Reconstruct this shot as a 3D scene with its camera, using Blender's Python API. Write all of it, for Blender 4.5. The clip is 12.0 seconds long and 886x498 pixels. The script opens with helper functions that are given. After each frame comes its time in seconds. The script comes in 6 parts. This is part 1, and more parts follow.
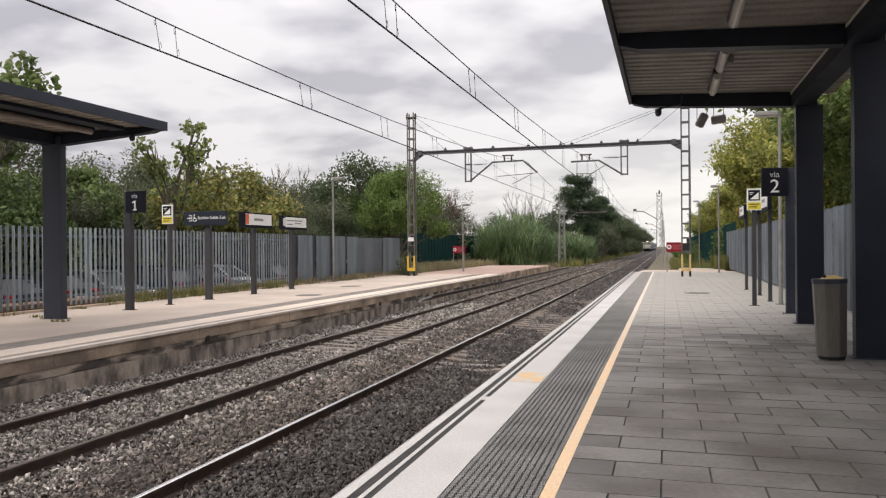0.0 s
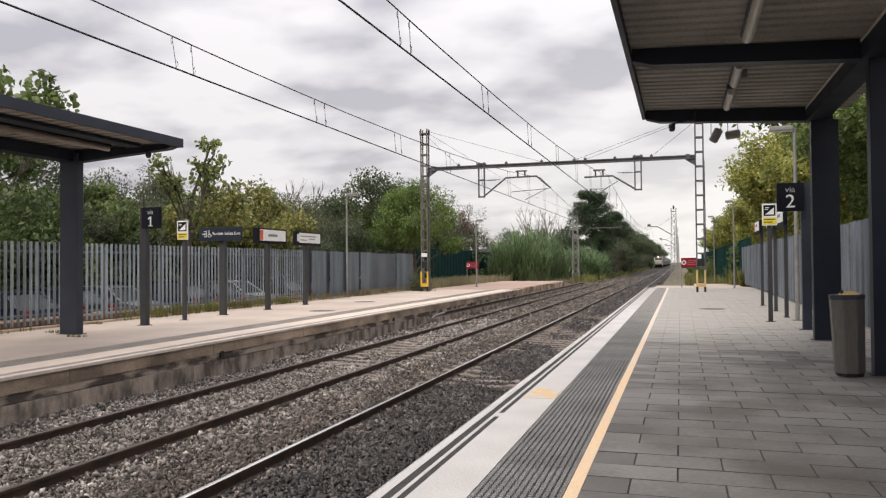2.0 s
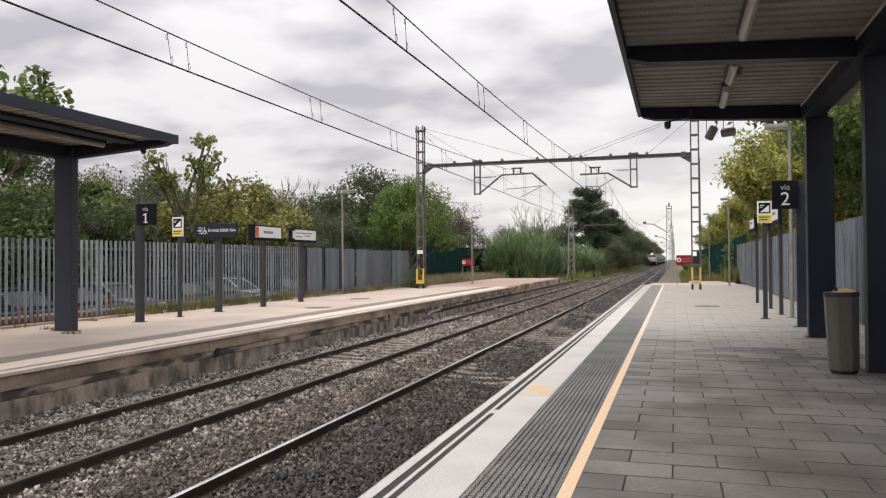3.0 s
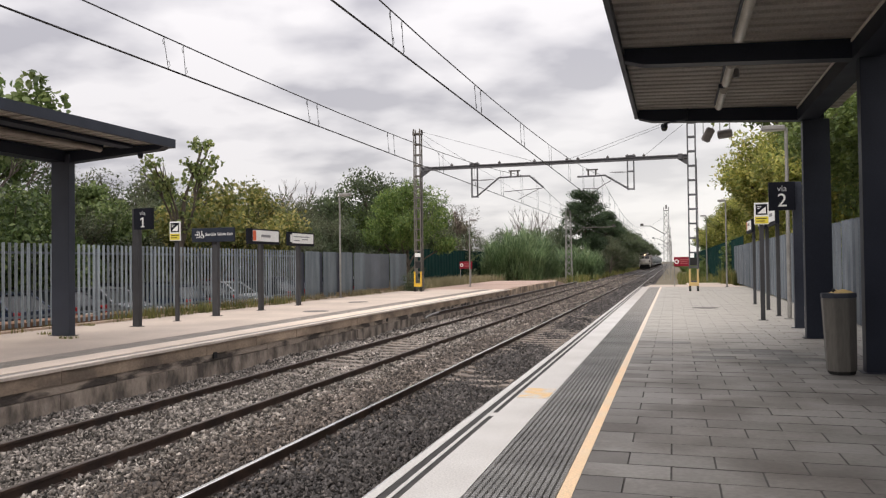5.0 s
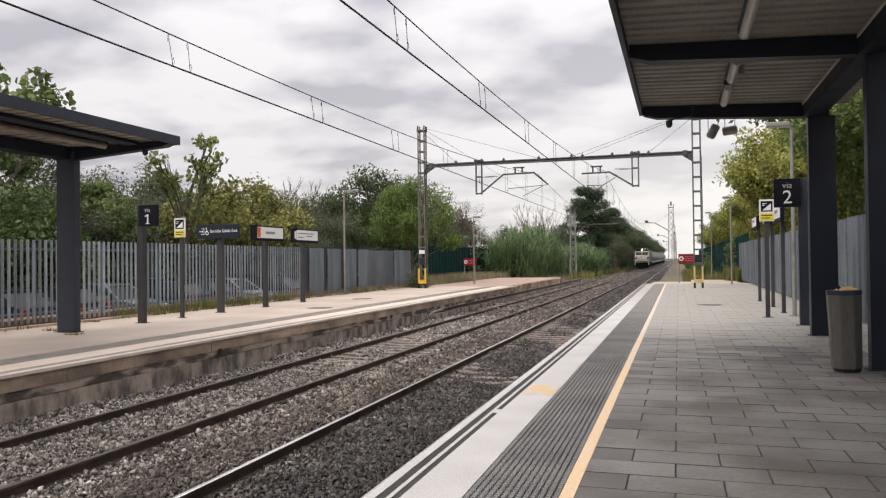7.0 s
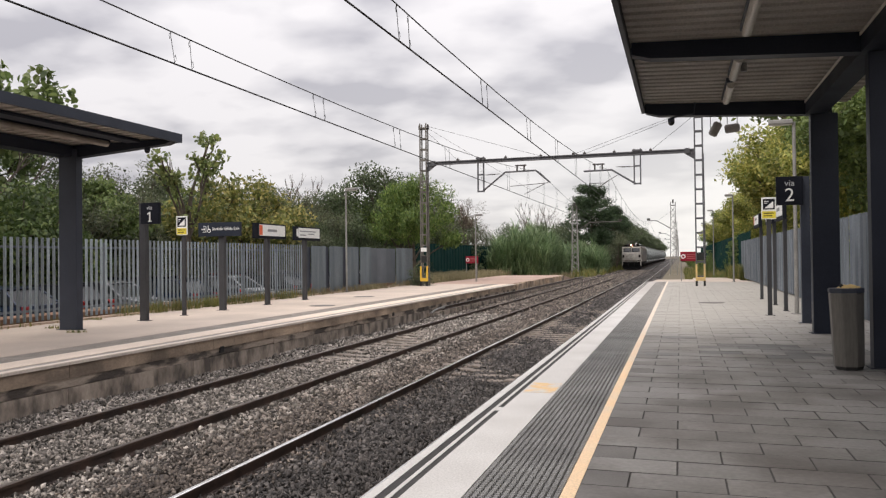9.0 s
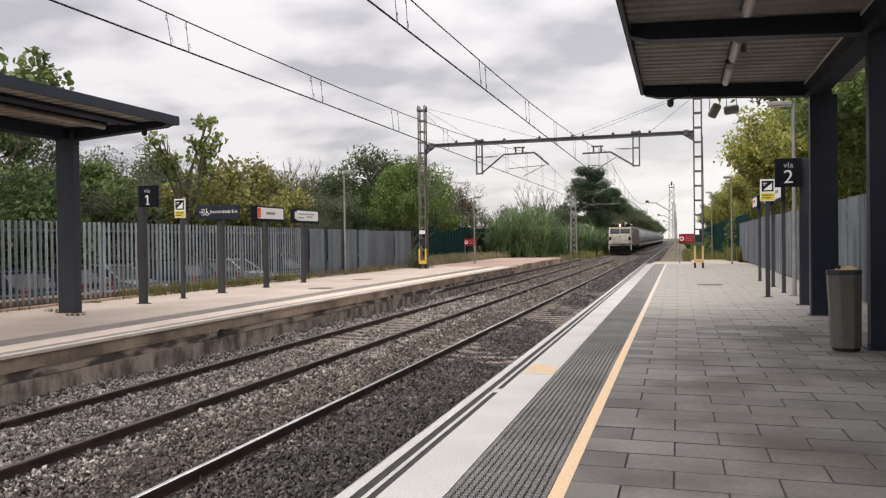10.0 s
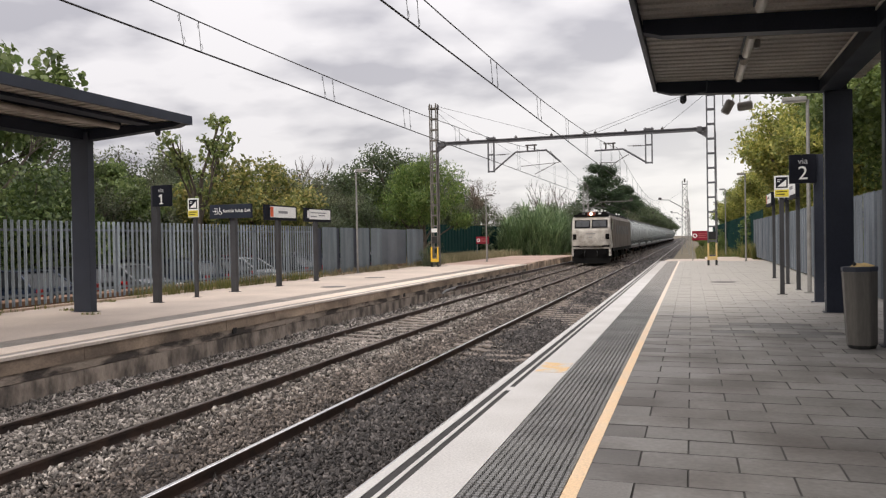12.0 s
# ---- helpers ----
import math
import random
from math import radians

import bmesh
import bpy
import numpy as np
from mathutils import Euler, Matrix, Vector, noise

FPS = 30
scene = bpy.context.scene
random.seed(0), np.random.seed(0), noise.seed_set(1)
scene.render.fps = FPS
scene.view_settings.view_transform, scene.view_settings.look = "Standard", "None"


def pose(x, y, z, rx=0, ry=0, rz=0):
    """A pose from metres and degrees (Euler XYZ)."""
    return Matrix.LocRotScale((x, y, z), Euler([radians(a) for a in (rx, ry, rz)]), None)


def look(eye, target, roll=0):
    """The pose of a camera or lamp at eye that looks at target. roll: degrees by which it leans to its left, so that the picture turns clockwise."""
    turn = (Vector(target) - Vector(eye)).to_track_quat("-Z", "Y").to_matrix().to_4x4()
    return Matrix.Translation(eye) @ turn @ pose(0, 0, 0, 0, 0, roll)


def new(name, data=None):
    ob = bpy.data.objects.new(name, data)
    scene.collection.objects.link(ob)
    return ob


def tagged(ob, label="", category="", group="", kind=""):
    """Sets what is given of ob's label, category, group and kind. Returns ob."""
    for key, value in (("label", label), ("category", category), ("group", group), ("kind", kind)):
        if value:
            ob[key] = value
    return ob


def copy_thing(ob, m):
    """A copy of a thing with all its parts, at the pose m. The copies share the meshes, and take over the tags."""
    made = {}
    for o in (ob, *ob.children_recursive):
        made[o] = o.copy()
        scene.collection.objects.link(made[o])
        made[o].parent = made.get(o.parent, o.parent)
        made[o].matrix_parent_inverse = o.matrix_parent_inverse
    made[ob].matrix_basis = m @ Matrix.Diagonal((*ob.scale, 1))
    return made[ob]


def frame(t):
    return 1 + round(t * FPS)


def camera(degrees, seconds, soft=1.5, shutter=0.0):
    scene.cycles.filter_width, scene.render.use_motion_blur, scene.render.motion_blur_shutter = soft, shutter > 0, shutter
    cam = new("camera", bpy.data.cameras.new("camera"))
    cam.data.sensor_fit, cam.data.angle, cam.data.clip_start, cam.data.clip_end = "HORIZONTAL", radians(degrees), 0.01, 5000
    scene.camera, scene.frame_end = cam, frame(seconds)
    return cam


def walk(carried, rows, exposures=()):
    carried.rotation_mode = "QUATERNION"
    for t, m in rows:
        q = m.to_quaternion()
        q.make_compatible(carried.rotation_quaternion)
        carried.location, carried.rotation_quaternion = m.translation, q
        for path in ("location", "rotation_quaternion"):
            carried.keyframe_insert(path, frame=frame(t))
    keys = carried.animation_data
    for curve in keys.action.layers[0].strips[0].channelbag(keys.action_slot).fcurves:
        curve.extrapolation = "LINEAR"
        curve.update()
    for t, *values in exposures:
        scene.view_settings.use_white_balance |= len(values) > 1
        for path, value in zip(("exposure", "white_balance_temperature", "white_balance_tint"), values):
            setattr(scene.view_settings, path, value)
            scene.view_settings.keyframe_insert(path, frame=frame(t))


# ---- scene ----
# ---------- camera ----------
EYE_Z = 1.6
cam = camera(60.28, 12.0, soft=1.25)


def cam_pose(yaw, pitch, roll):
    return pose(0, 0, EYE_Z, 0, 0, yaw) @ pose(0, 0, 0, 90 + pitch) @ pose(0, 0, 0, 0, 0, roll)


CAM_ROWS = [
    (0.0, 16.274, -0.079, -0.481), (0.5, 16.341, 0.207, -0.428), (1.0, 16.525, 0.618, -0.519),
    (1.5, 17.022, 0.990, -0.468), (2.0, 17.269, 1.100, -0.499), (2.5, 17.207, 1.004, -0.425),
    (3.0, 16.949, 0.876, -0.426), (5.0, 16.770, 1.094, -0.706), (5.5, 16.752, 0.986, -0.800),
    (6.0, 16.797, 0.955, -0.837), (6.5, 16.918, 0.939, -0.777), (7.0, 17.092, 0.860, -0.680),
    (9.0, 17.232, 0.696, -0.662), (9.5, 17.110, -0.063, -0.687), (10.0, 17.139, -0.617, -0.759),
    (10.5, 17.397, -0.715, -0.831), (11.0, 17.552, -0.734, -0.836), (11.5, 17.738, -0.714, -0.967),
    (12.0, 18.049, -0.745, -0.984)]
walk(cam, [(t, cam_pose(a, b, c)) for t, a, b, c in CAM_ROWS], exposures=[(0.0, 0.0), (12.0, 0.0)])

# ---------- sky and sun ----------
world = bpy.data.worlds.new("overcast_sky")
scene.world = world
world.use_nodes = True
SUN_EL, SUN_AZ = radians(44), radians(-150)


def build_sky():
    nt = world.node_tree
    nt.nodes.clear()
    N, L = nt.nodes.new, nt.links.new
    out, bg = N("ShaderNodeOutputWorld"), N("ShaderNodeBackground")
    sky = N("ShaderNodeTexSky")
    sky.sky_type, sky.sun_disc, sky.sun_elevation, sky.sun_rotation = "NISHITA", False, SUN_EL, SUN_AZ
    sky.air_density, sky.dust_density = 1.0, 3.0
    tc, sep = N("ShaderNodeTexCoord"), N("ShaderNodeSeparateXYZ")
    L(tc.outputs["Generated"], sep.inputs[0])

    def m(op, a, b=None, clamp=False):
        n = N("ShaderNodeMath")
        n.operation, n.use_clamp = op, clamp
        for i, v in enumerate((a, b)):
            if v is None:
                continue
            if isinstance(v, (int, float)):
                n.inputs[i].default_value = v
            else:
                L(v, n.inputs[i])
        return n.outputs[0]

    up = m("MAXIMUM", sep.outputs[2], 0.0)
    den = m("ADD", up, 0.22)
    cx, cy = m("DIVIDE", sep.outputs[0], den), m("DIVIDE", sep.outputs[1], den)
    comb = N("ShaderNodeCombineXYZ")
    L(cx, comb.inputs[0]), L(cy, comb.inputs[1])
    big, small = N("ShaderNodeTexNoise"), N("ShaderNodeTexNoise")
    mp = N("ShaderNodeMapping")
    mp.inputs["Location"].default_value = (3.1, 0.4, 0)
    mp.inputs["Rotation"].default_value = (0, 0, radians(-25))
    mp.inputs["Scale"].default_value = (1.0, 1.15, 1)
    L(comb.outputs[0], mp.inputs[0])
    for n, s, d in ((big, 1.9, 5.0), (small, 5.0, 6.0)):
        L(mp.outputs[0], n.inputs["Vector"])
        n.inputs["Scale"].default_value, n.inputs["Detail"].default_value, n.inputs["Roughness"].default_value = s, d, 0.42
    f = m("ADD", m("MULTIPLY", big.outputs["Fac"], 0.68), m("MULTIPLY", small.outputs["Fac"], 0.32))
    ramp = N("ShaderNodeValToRGB")
    L(f, ramp.inputs[0])
    e = ramp.color_ramp.elements
    e[0].position, e[0].color = 0.40, (0.535, 0.515, 0.555, 1)
    e[1].position, e[1].color = 0.575, (0.955, 0.915, 0.925, 1)
    mid = e.new(0.48)
    mid.color = (0.765, 0.735, 0.76, 1)
    # a lighter, warmer band low over the line, where the cloud is thin
    low = m("POWER", m("SUBTRACT", 1.0, m("MINIMUM", m("MULTIPLY", up, 3.0), 1.0)), 1.7, True)
    ahead = m("MULTIPLY", m("ADD", m("MULTIPLY", sep.outputs[1], 0.5), 0.5), m("ADD", m("MULTIPLY", sep.outputs[0], 1.35), 0.88, True), True)
    glow = N("ShaderNodeMix")
    glow.data_type = "RGBA"
    L(m("MULTIPLY", low, ahead, True), glow.inputs[0])
    L(ramp.outputs[0], glow.inputs[6])
    glow.inputs[7].default_value = (1.17, 1.13, 1.07, 1)
    veil = N("ShaderNodeMix")
    veil.data_type, veil.blend_type = "RGBA", "ADD"
    veil.inputs[0].default_value = 0.012
    L(glow.outputs[2], veil.inputs[6]), L(sky.outputs[0], veil.inputs[7])
    L(veil.outputs[2], bg.inputs[0])
    # an overcast sky is brightest overhead
    L(m("ADD", 0.86, m("MULTIPLY", m("POWER", up, 2.0), 1.7)), bg.inputs[1])
    L(bg.outputs[0], out.inputs[0])


build_sky()
sun_data = bpy.data.lights.new("sun", "SUN")
sun_data.energy, sun_data.angle, sun_data.color = 1.5, radians(25), (1.0, 0.93, 0.83)
sun = new("sun", sun_data)
sun.matrix_world = look((0, 0, 60), (-math.sin(SUN_AZ) * 60 * math.cos(SUN_EL), -60 * math.cos(SUN_AZ) * math.cos(SUN_EL), 60 - 60 * math.sin(SUN_EL)))


# ---------- materials ----------
def material(name, c1, c2=None, rough=0.7, metal=0.0, scale=3.0, fine=40.0, bump=0.2, coord="pos", per="", spec=0.5,
             c3=None, stretch=(1, 1, 1), emit=0.0, bump_d=0.01, vary=(0.72, 1.25), edge=(0.33, 0.67), bias=1.0, far_tone=None):
    """A surface with stains at one scale and grain at another. per: 'object' or 'island' varies pieces.
    Last option: (colour, y0, y1), a tone blended in from y0 to y1 along the platform; on paving it paints the open-sky
    light past the canopy."""
    mt = bpy.data.materials.new(name)
    mt.use_nodes = True
    nt = mt.node_tree
    N, L = nt.nodes.new, nt.links.new
    bs = nt.nodes["Principled BSDF"]
    c2 = c2 or tuple(v * 0.75 for v in c1)
    if coord == "pos":
        src = N("ShaderNodeNewGeometry").outputs["Position"]
    else:
        src = N("ShaderNodeTexCoord").outputs["Object"]
    mp = N("ShaderNodeMapping")
    mp.inputs["Scale"].default_value = stretch
    L(src, mp.inputs[0])
    n1, n2 = N("ShaderNodeTexNoise"), N("ShaderNodeTexNoise")
    for n, s, d in ((n1, scale, 5), (n2, fine, 4)):
        n.inputs["Scale"].default_value, n.inputs["Detail"].default_value = s, d
        L(mp.outputs[0], n.inputs["Vector"])
    r1 = N("ShaderNodeMapRange")
    r1.inputs[1].default_value, r1.inputs[2].default_value = edge
    L(n1.outputs["Fac"], r1.inputs[0])
    mix = N("ShaderNodeMix")
    mix.data_type = "RGBA"
    L(r1.outputs[0], mix.inputs[0])
    mix.inputs[6].default_value, mix.inputs[7].default_value = (*c1, 1), (*c2, 1)
    col = mix.outputs[2]
    if per:
        rnd = N("ShaderNodeObjectInfo").outputs["Random"] if per == "object" else N("ShaderNodeNewGeometry").outputs["Random Per Island"]
        if c3:
            m3 = N("ShaderNodeMix")
            m3.data_type = "RGBA"
            pw = N("ShaderNodeMath")
            pw.operation = "POWER"
            pw.inputs[1].default_value = bias
            L(rnd, pw.inputs[0]), L(pw.outputs[0], m3.inputs[0]), L(col, m3.inputs[6])
            m3.inputs[7].default_value = (*c3, 1)
            col = m3.outputs[2]
        else:
            hs, mr = N("ShaderNodeHueSaturation"), N("ShaderNodeMapRange")
            mr.inputs[3].default_value, mr.inputs[4].default_value = vary
            L(rnd, mr.inputs[0]), L(mr.outputs[0], hs.inputs["Value"]), L(col, hs.inputs["Color"])
            col = hs.outputs[0]
    if far_tone:
        dc, y0, y1 = far_tone
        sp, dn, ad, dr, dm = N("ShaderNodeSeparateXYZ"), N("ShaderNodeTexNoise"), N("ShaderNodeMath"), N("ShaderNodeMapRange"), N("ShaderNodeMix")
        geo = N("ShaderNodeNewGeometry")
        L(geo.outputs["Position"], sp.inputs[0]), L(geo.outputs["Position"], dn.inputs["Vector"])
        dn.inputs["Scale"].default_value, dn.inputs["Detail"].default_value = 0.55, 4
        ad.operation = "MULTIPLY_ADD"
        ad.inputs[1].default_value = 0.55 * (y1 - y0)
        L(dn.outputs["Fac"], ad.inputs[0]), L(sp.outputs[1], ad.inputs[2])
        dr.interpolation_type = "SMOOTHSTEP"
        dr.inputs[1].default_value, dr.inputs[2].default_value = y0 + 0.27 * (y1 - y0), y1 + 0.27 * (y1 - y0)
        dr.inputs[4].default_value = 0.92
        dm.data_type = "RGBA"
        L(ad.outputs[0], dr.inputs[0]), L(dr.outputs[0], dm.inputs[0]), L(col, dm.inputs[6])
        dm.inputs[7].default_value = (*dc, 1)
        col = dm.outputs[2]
    grain, gm = N("ShaderNodeMapRange"), N("ShaderNodeHueSaturation")
    grain.inputs[1].default_value, grain.inputs[2].default_value = 0.3, 0.7
    grain.inputs[3].default_value, grain.inputs[4].default_value = 0.85, 1.13
    L(n2.outputs["Fac"], grain.inputs[0]), L(grain.outputs[0], gm.inputs["Value"]), L(col, gm.inputs["Color"])
    L(gm.outputs[0], bs.inputs["Base Color"])
    rr = N("ShaderNodeMapRange")
    rr.inputs[3].default_value, rr.inputs[4].default_value = max(rough - 0.1, 0.02), min(rough + 0.1, 1)
    L(n1.outputs["Fac"], rr.inputs[0]), L(rr.outputs[0], bs.inputs["Roughness"])
    bs.inputs["Metallic"].default_value = metal
    bs.inputs["Specular IOR Level"].default_value = spec
    if bump:
        bp = N("ShaderNodeBump")
        bp.inputs["Strength"].default_value, bp.inputs["Distance"].default_value = bump, bump_d
        L(n2.outputs["Fac"], bp.inputs["Height"]), L(bp.outputs[0], bs.inputs["Normal"])
    if emit:
        bs.inputs["Emission Color"].default_value = (*c1, 1)
        bs.inputs["Emission Strength"].default_value = emit
    return mt


def leaf_material(name, c1, c2, c3):
    """Leaves that let some light through, each a little different."""
    mt = bpy.data.materials.new(name)
    mt.use_nodes = True
    nt = mt.node_tree
    N, L = nt.nodes.new, nt.links.new
    bs = nt.nodes["Principled BSDF"]
    geo = N("ShaderNodeNewGeometry")
    ramp = N("ShaderNodeValToRGB")
    L(geo.outputs["Random Per Island"], ramp.inputs[0])
    e = ramp.color_ramp.elements
    e[0].color, e[1].color = (*c1, 1), (*c3, 1)
    e.new(0.55).color = (*c2, 1)
    n1 = N("ShaderNodeTexNoise")
    n1.inputs["Scale"].default_value = 0.6
    L(geo.outputs["Position"], n1.inputs["Vector"])
    hs, mr = N("ShaderNodeHueSaturation"), N("ShaderNodeMapRange")
    mr.inputs[1].default_value, mr.inputs[2].default_value = 0.3, 0.7
    mr.inputs[3].default_value, mr.inputs[4].default_value = 0.65, 1.3
    L(n1.outputs["Fac"], mr.inputs[0]), L(mr.outputs[0], hs.inputs["Value"]), L(ramp.outputs[0], hs.inputs["Color"])
    L(hs.outputs[0], bs.inputs["Base Color"])
    bs.inputs["Roughness"].default_value = 0.55
    tr, ad = N("ShaderNodeBsdfTranslucent"), N("ShaderNodeMixShader")
    L(hs.outputs[0], tr.inputs[0])
    ad.inputs[0].default_value = 0.42
    L(bs.outputs[0], ad.inputs[1]), L(tr.outputs[0], ad.inputs[2])
    L(ad.outputs[0], nt.nodes["Material Output"].inputs[0])
    return mt


M_EARTH = material("earth", (0.16, 0.125, 0.085), (0.11, 0.10, 0.06), 0.95, scale=0.15, fine=6, bump=0.6)
M_SOIL = material("reddish_soil", (0.21, 0.115, 0.07), (0.15, 0.095, 0.06), 0.95, scale=1.5, fine=20, bump=0.6)
M_ASPHALT = material("asphalt", (0.055, 0.055, 0.058), (0.075, 0.072, 0.07), 0.9, scale=0.3, fine=60)
M_BED = material("ballast_bed", (0.06, 0.05, 0.045), (0.03, 0.026, 0.024), 0.95, scale=6, fine=22, bump=1.0, bump_d=0.05)
M_STONE1 = material("ballast_grey", (0.80, 0.715, 0.635), (0.40, 0.35, 0.305), 0.9, scale=1.2, fine=50, per="island", c3=(0.03, 0.026, 0.022), bump=0.3, bias=0.42)
M_STONE3 = material("ballast_rusty", (0.52, 0.435, 0.37), (0.25, 0.205, 0.172), 0.9, scale=1.2, fine=50, per="island", c3=(0.028, 0.023, 0.02), bump=0.3, bias=0.4)
M_STONE2 = material("ballast_brown", (0.25, 0.222, 0.205), (0.125, 0.11, 0.104), 0.85, scale=1.2, fine=50, per="island", c3=(0.02, 0.018, 0.017), bump=0.3, bias=0.45)
# far tone paints daylight and sky sheen past the canopy into paving and joints
M_PAVE = material("grey_paving", (0.203, 0.192, 0.18), (0.108, 0.096, 0.086), 0.62, scale=0.9, fine=22, bump=0.3, per="object", bump_d=0.006, vary=(0.84, 1.14), edge=(0.40, 0.64), far_tone=((0.395, 0.37, 0.327), 11.5, 21.0))
M_PAVE_J = material("grey_paving_far", (0.20, 0.19, 0.178), (0.112, 0.102, 0.094), 0.66, scale=0.6, fine=50, bump=0.25, per="island", bump_d=0.006, vary=(0.82, 1.16), far_tone=((0.395, 0.37, 0.327), 11.5, 21.0))
M_TBED = material("tactile_bed", (0.13, 0.127, 0.124), None, 0.9, scale=5, far_tone=((0.30, 0.283, 0.263), 13.0, 30.0))
M_WETSLAB = material("dark_stained_paving", (0.135, 0.127, 0.119), (0.075, 0.07, 0.066), 0.55, scale=0.9, fine=50, bump=0.25, per="object", bump_d=0.006, far_tone=((0.33, 0.30, 0.27), 14.0, 23.0))
M_JOINT = material("joint_mortar", (0.085, 0.081, 0.077), None, 0.95, scale=4, far_tone=((0.32, 0.297, 0.266), 12.0, 22.0))
M_WHITE = material("white_edge_slab", (0.62, 0.60, 0.575), (0.54, 0.52, 0.495), 0.75, scale=1.2, fine=60, bump=0.1, bump_d=0.003, far_tone=((0.44, 0.405, 0.37), 22.0, 40.0))
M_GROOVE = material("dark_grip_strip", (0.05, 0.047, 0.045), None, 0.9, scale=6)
M_TACT = material("grey_tactile_tile", (0.25, 0.246, 0.24), (0.18, 0.177, 0.176), 0.75, scale=0.8, fine=80, bump=0.1, per="object", bump_d=0.003, vary=(0.9, 1.1), far_tone=((0.37, 0.35, 0.325), 13.0, 30.0))
M_YELLOW = material("yellow_line_paint", (0.87, 0.60, 0.35), (0.80, 0.62, 0.43), 0.7, scale=1.5, fine=60, far_tone=((0.70, 0.60, 0.50), 8.5, 19.0))
M_YMARK = material("worn_yellow_paint", (0.72, 0.50, 0.26), (0.60, 0.56, 0.51), 0.75, scale=4.5, fine=60, edge=(0.44, 0.58))
M_CONC = material("platform_concrete", (0.56, 0.465, 0.385), (0.45, 0.375, 0.312), 0.85, scale=0.5, fine=40, bump=0.2)
M_WALL = material("stained_concrete", (0.37, 0.305, 0.248), (0.105, 0.087, 0.073), 0.9, scale=2.4, fine=14, bump=0.9, stretch=(1, 1.15, 0.62), bump_d=0.03, per="object", vary=(0.82, 1.12), edge=(0.40, 0.62))
M_COPING = material("coping_concrete", (0.49, 0.37, 0.268), (0.20, 0.153, 0.115), 0.85, scale=1.2, fine=20, bump=0.5, stretch=(1, 0.8, 1.3), edge=(0.40, 0.64), per="island", vary=(0.8, 1.15))
M_LEDGE = material("pale_edge_concrete", (0.70, 0.61, 0.53), (0.56, 0.48, 0.41), 0.8, scale=1.5, fine=40)
M_CREAM = material("cream_edge_paint", (0.74, 0.62, 0.51), (0.63, 0.525, 0.43), 0.8, scale=0.8, fine=40)
M_PINK = material("reddish_concrete", (0.45, 0.318, 0.256), (0.36, 0.256, 0.205), 0.88, scale=0.4, fine=30, bump=0.3)
M_STAIN = material("black_damp_stain", (0.07, 0.057, 0.048), (0.38, 0.31, 0.25), 0.9, scale=1.7, fine=16, bump=0.7, stretch=(1, 0.75, 2.4), bump_d=0.02, edge=(0.42, 0.56))
M_STRIP = material("grey_strip_left", (0.35, 0.31, 0.27), (0.27, 0.24, 0.21), 0.8, scale=2, fine=40)
M_MANHOLE = material("worn_cover_iron", (0.15, 0.137, 0.122), (0.10, 0.092, 0.083), 0.7, 0.2, scale=4, fine=40)
M_KERB = material("salmon_kerb_concrete", (0.56, 0.42, 0.32), (0.44, 0.33, 0.25), 0.85, scale=1.2, fine=30)
M_RAIL = material("rusty_rail", (0.075, 0.045, 0.032), (0.04, 0.027, 0.022), 0.75, scale=3, fine=50)
M_RAILTOP = material("worn_rail_head", (0.86, 0.85, 0.83), (0.72, 0.70, 0.68), 0.18, 1.0, scale=2, fine=30, bump=0.02)
M_RAILDULL = material("dull_rail_head", (0.14, 0.115, 0.10), (0.09, 0.075, 0.065), 0.55, 0.5, scale=2, fine=30, bump=0.03)
M_SLEEPER = material("sleeper_concrete", (0.29, 0.24, 0.20), (0.165, 0.137, 0.115), 0.9, scale=3, fine=40)
M_STEEL = material("dark_navy_paint", (0.018, 0.022, 0.034), (0.014, 0.017, 0.027), 0.5, 0.0, scale=1.5, fine=50, bump=0.04, spec=0.25)
M_STEEL2 = material("slate_navy_paint", (0.042, 0.048, 0.066), (0.034, 0.039, 0.054), 0.5, 0.0, scale=1.5, fine=50, bump=0.04, spec=0.3)
M_POST = material("charcoal_post_paint", (0.05, 0.05, 0.054), (0.038, 0.038, 0.041), 0.55, 0.0, scale=1.5, fine=50, bump=0.04, spec=0.3)
M_DECK = material("canopy_deck", (0.66, 0.615, 0.55), (0.55, 0.505, 0.45), 0.55, 0.0, scale=1.2, fine=30, bump=0.05)
M_PALE = material("pale_fence_paint", (0.288, 0.333, 0.36), (0.218, 0.254, 0.277), 0.55, 0.0, scale=1.2, fine=30, bump=0.05, per="object", spec=0.3)
M_SHEET = material("slate_fence_sheet", (0.148, 0.169, 0.194), (0.113, 0.13, 0.15), 0.55, 0.0, scale=0.8, fine=30, bump=0.05, per="object", spec=0.3)
M_BOARD = material("blue_grey_board", (0.172, 0.203, 0.224), (0.112, 0.135, 0.15), 0.55, 0.0, scale=0.9, fine=30, bump=0.05, per="object", spec=0.3, stretch=(1, 2.5, 0.3), vary=(0.85, 1.1))
M_GREEN = material("dark_green_sheet", (0.007, 0.036, 0.031), (0.005, 0.027, 0.024), 0.8, 0.0, scale=0.8, fine=30, bump=0.05, spec=0.1)
M_GALV = material("galvanised_steel", (0.30, 0.29, 0.275), (0.21, 0.20, 0.19), 0.55, 0.15, scale=2, fine=30, bump=0.05)
M_MAST = material("weathered_mast_steel", (0.16, 0.145, 0.13), (0.10, 0.09, 0.08), 0.65, 0.2, scale=2.5, fine=30, bump=0.08)
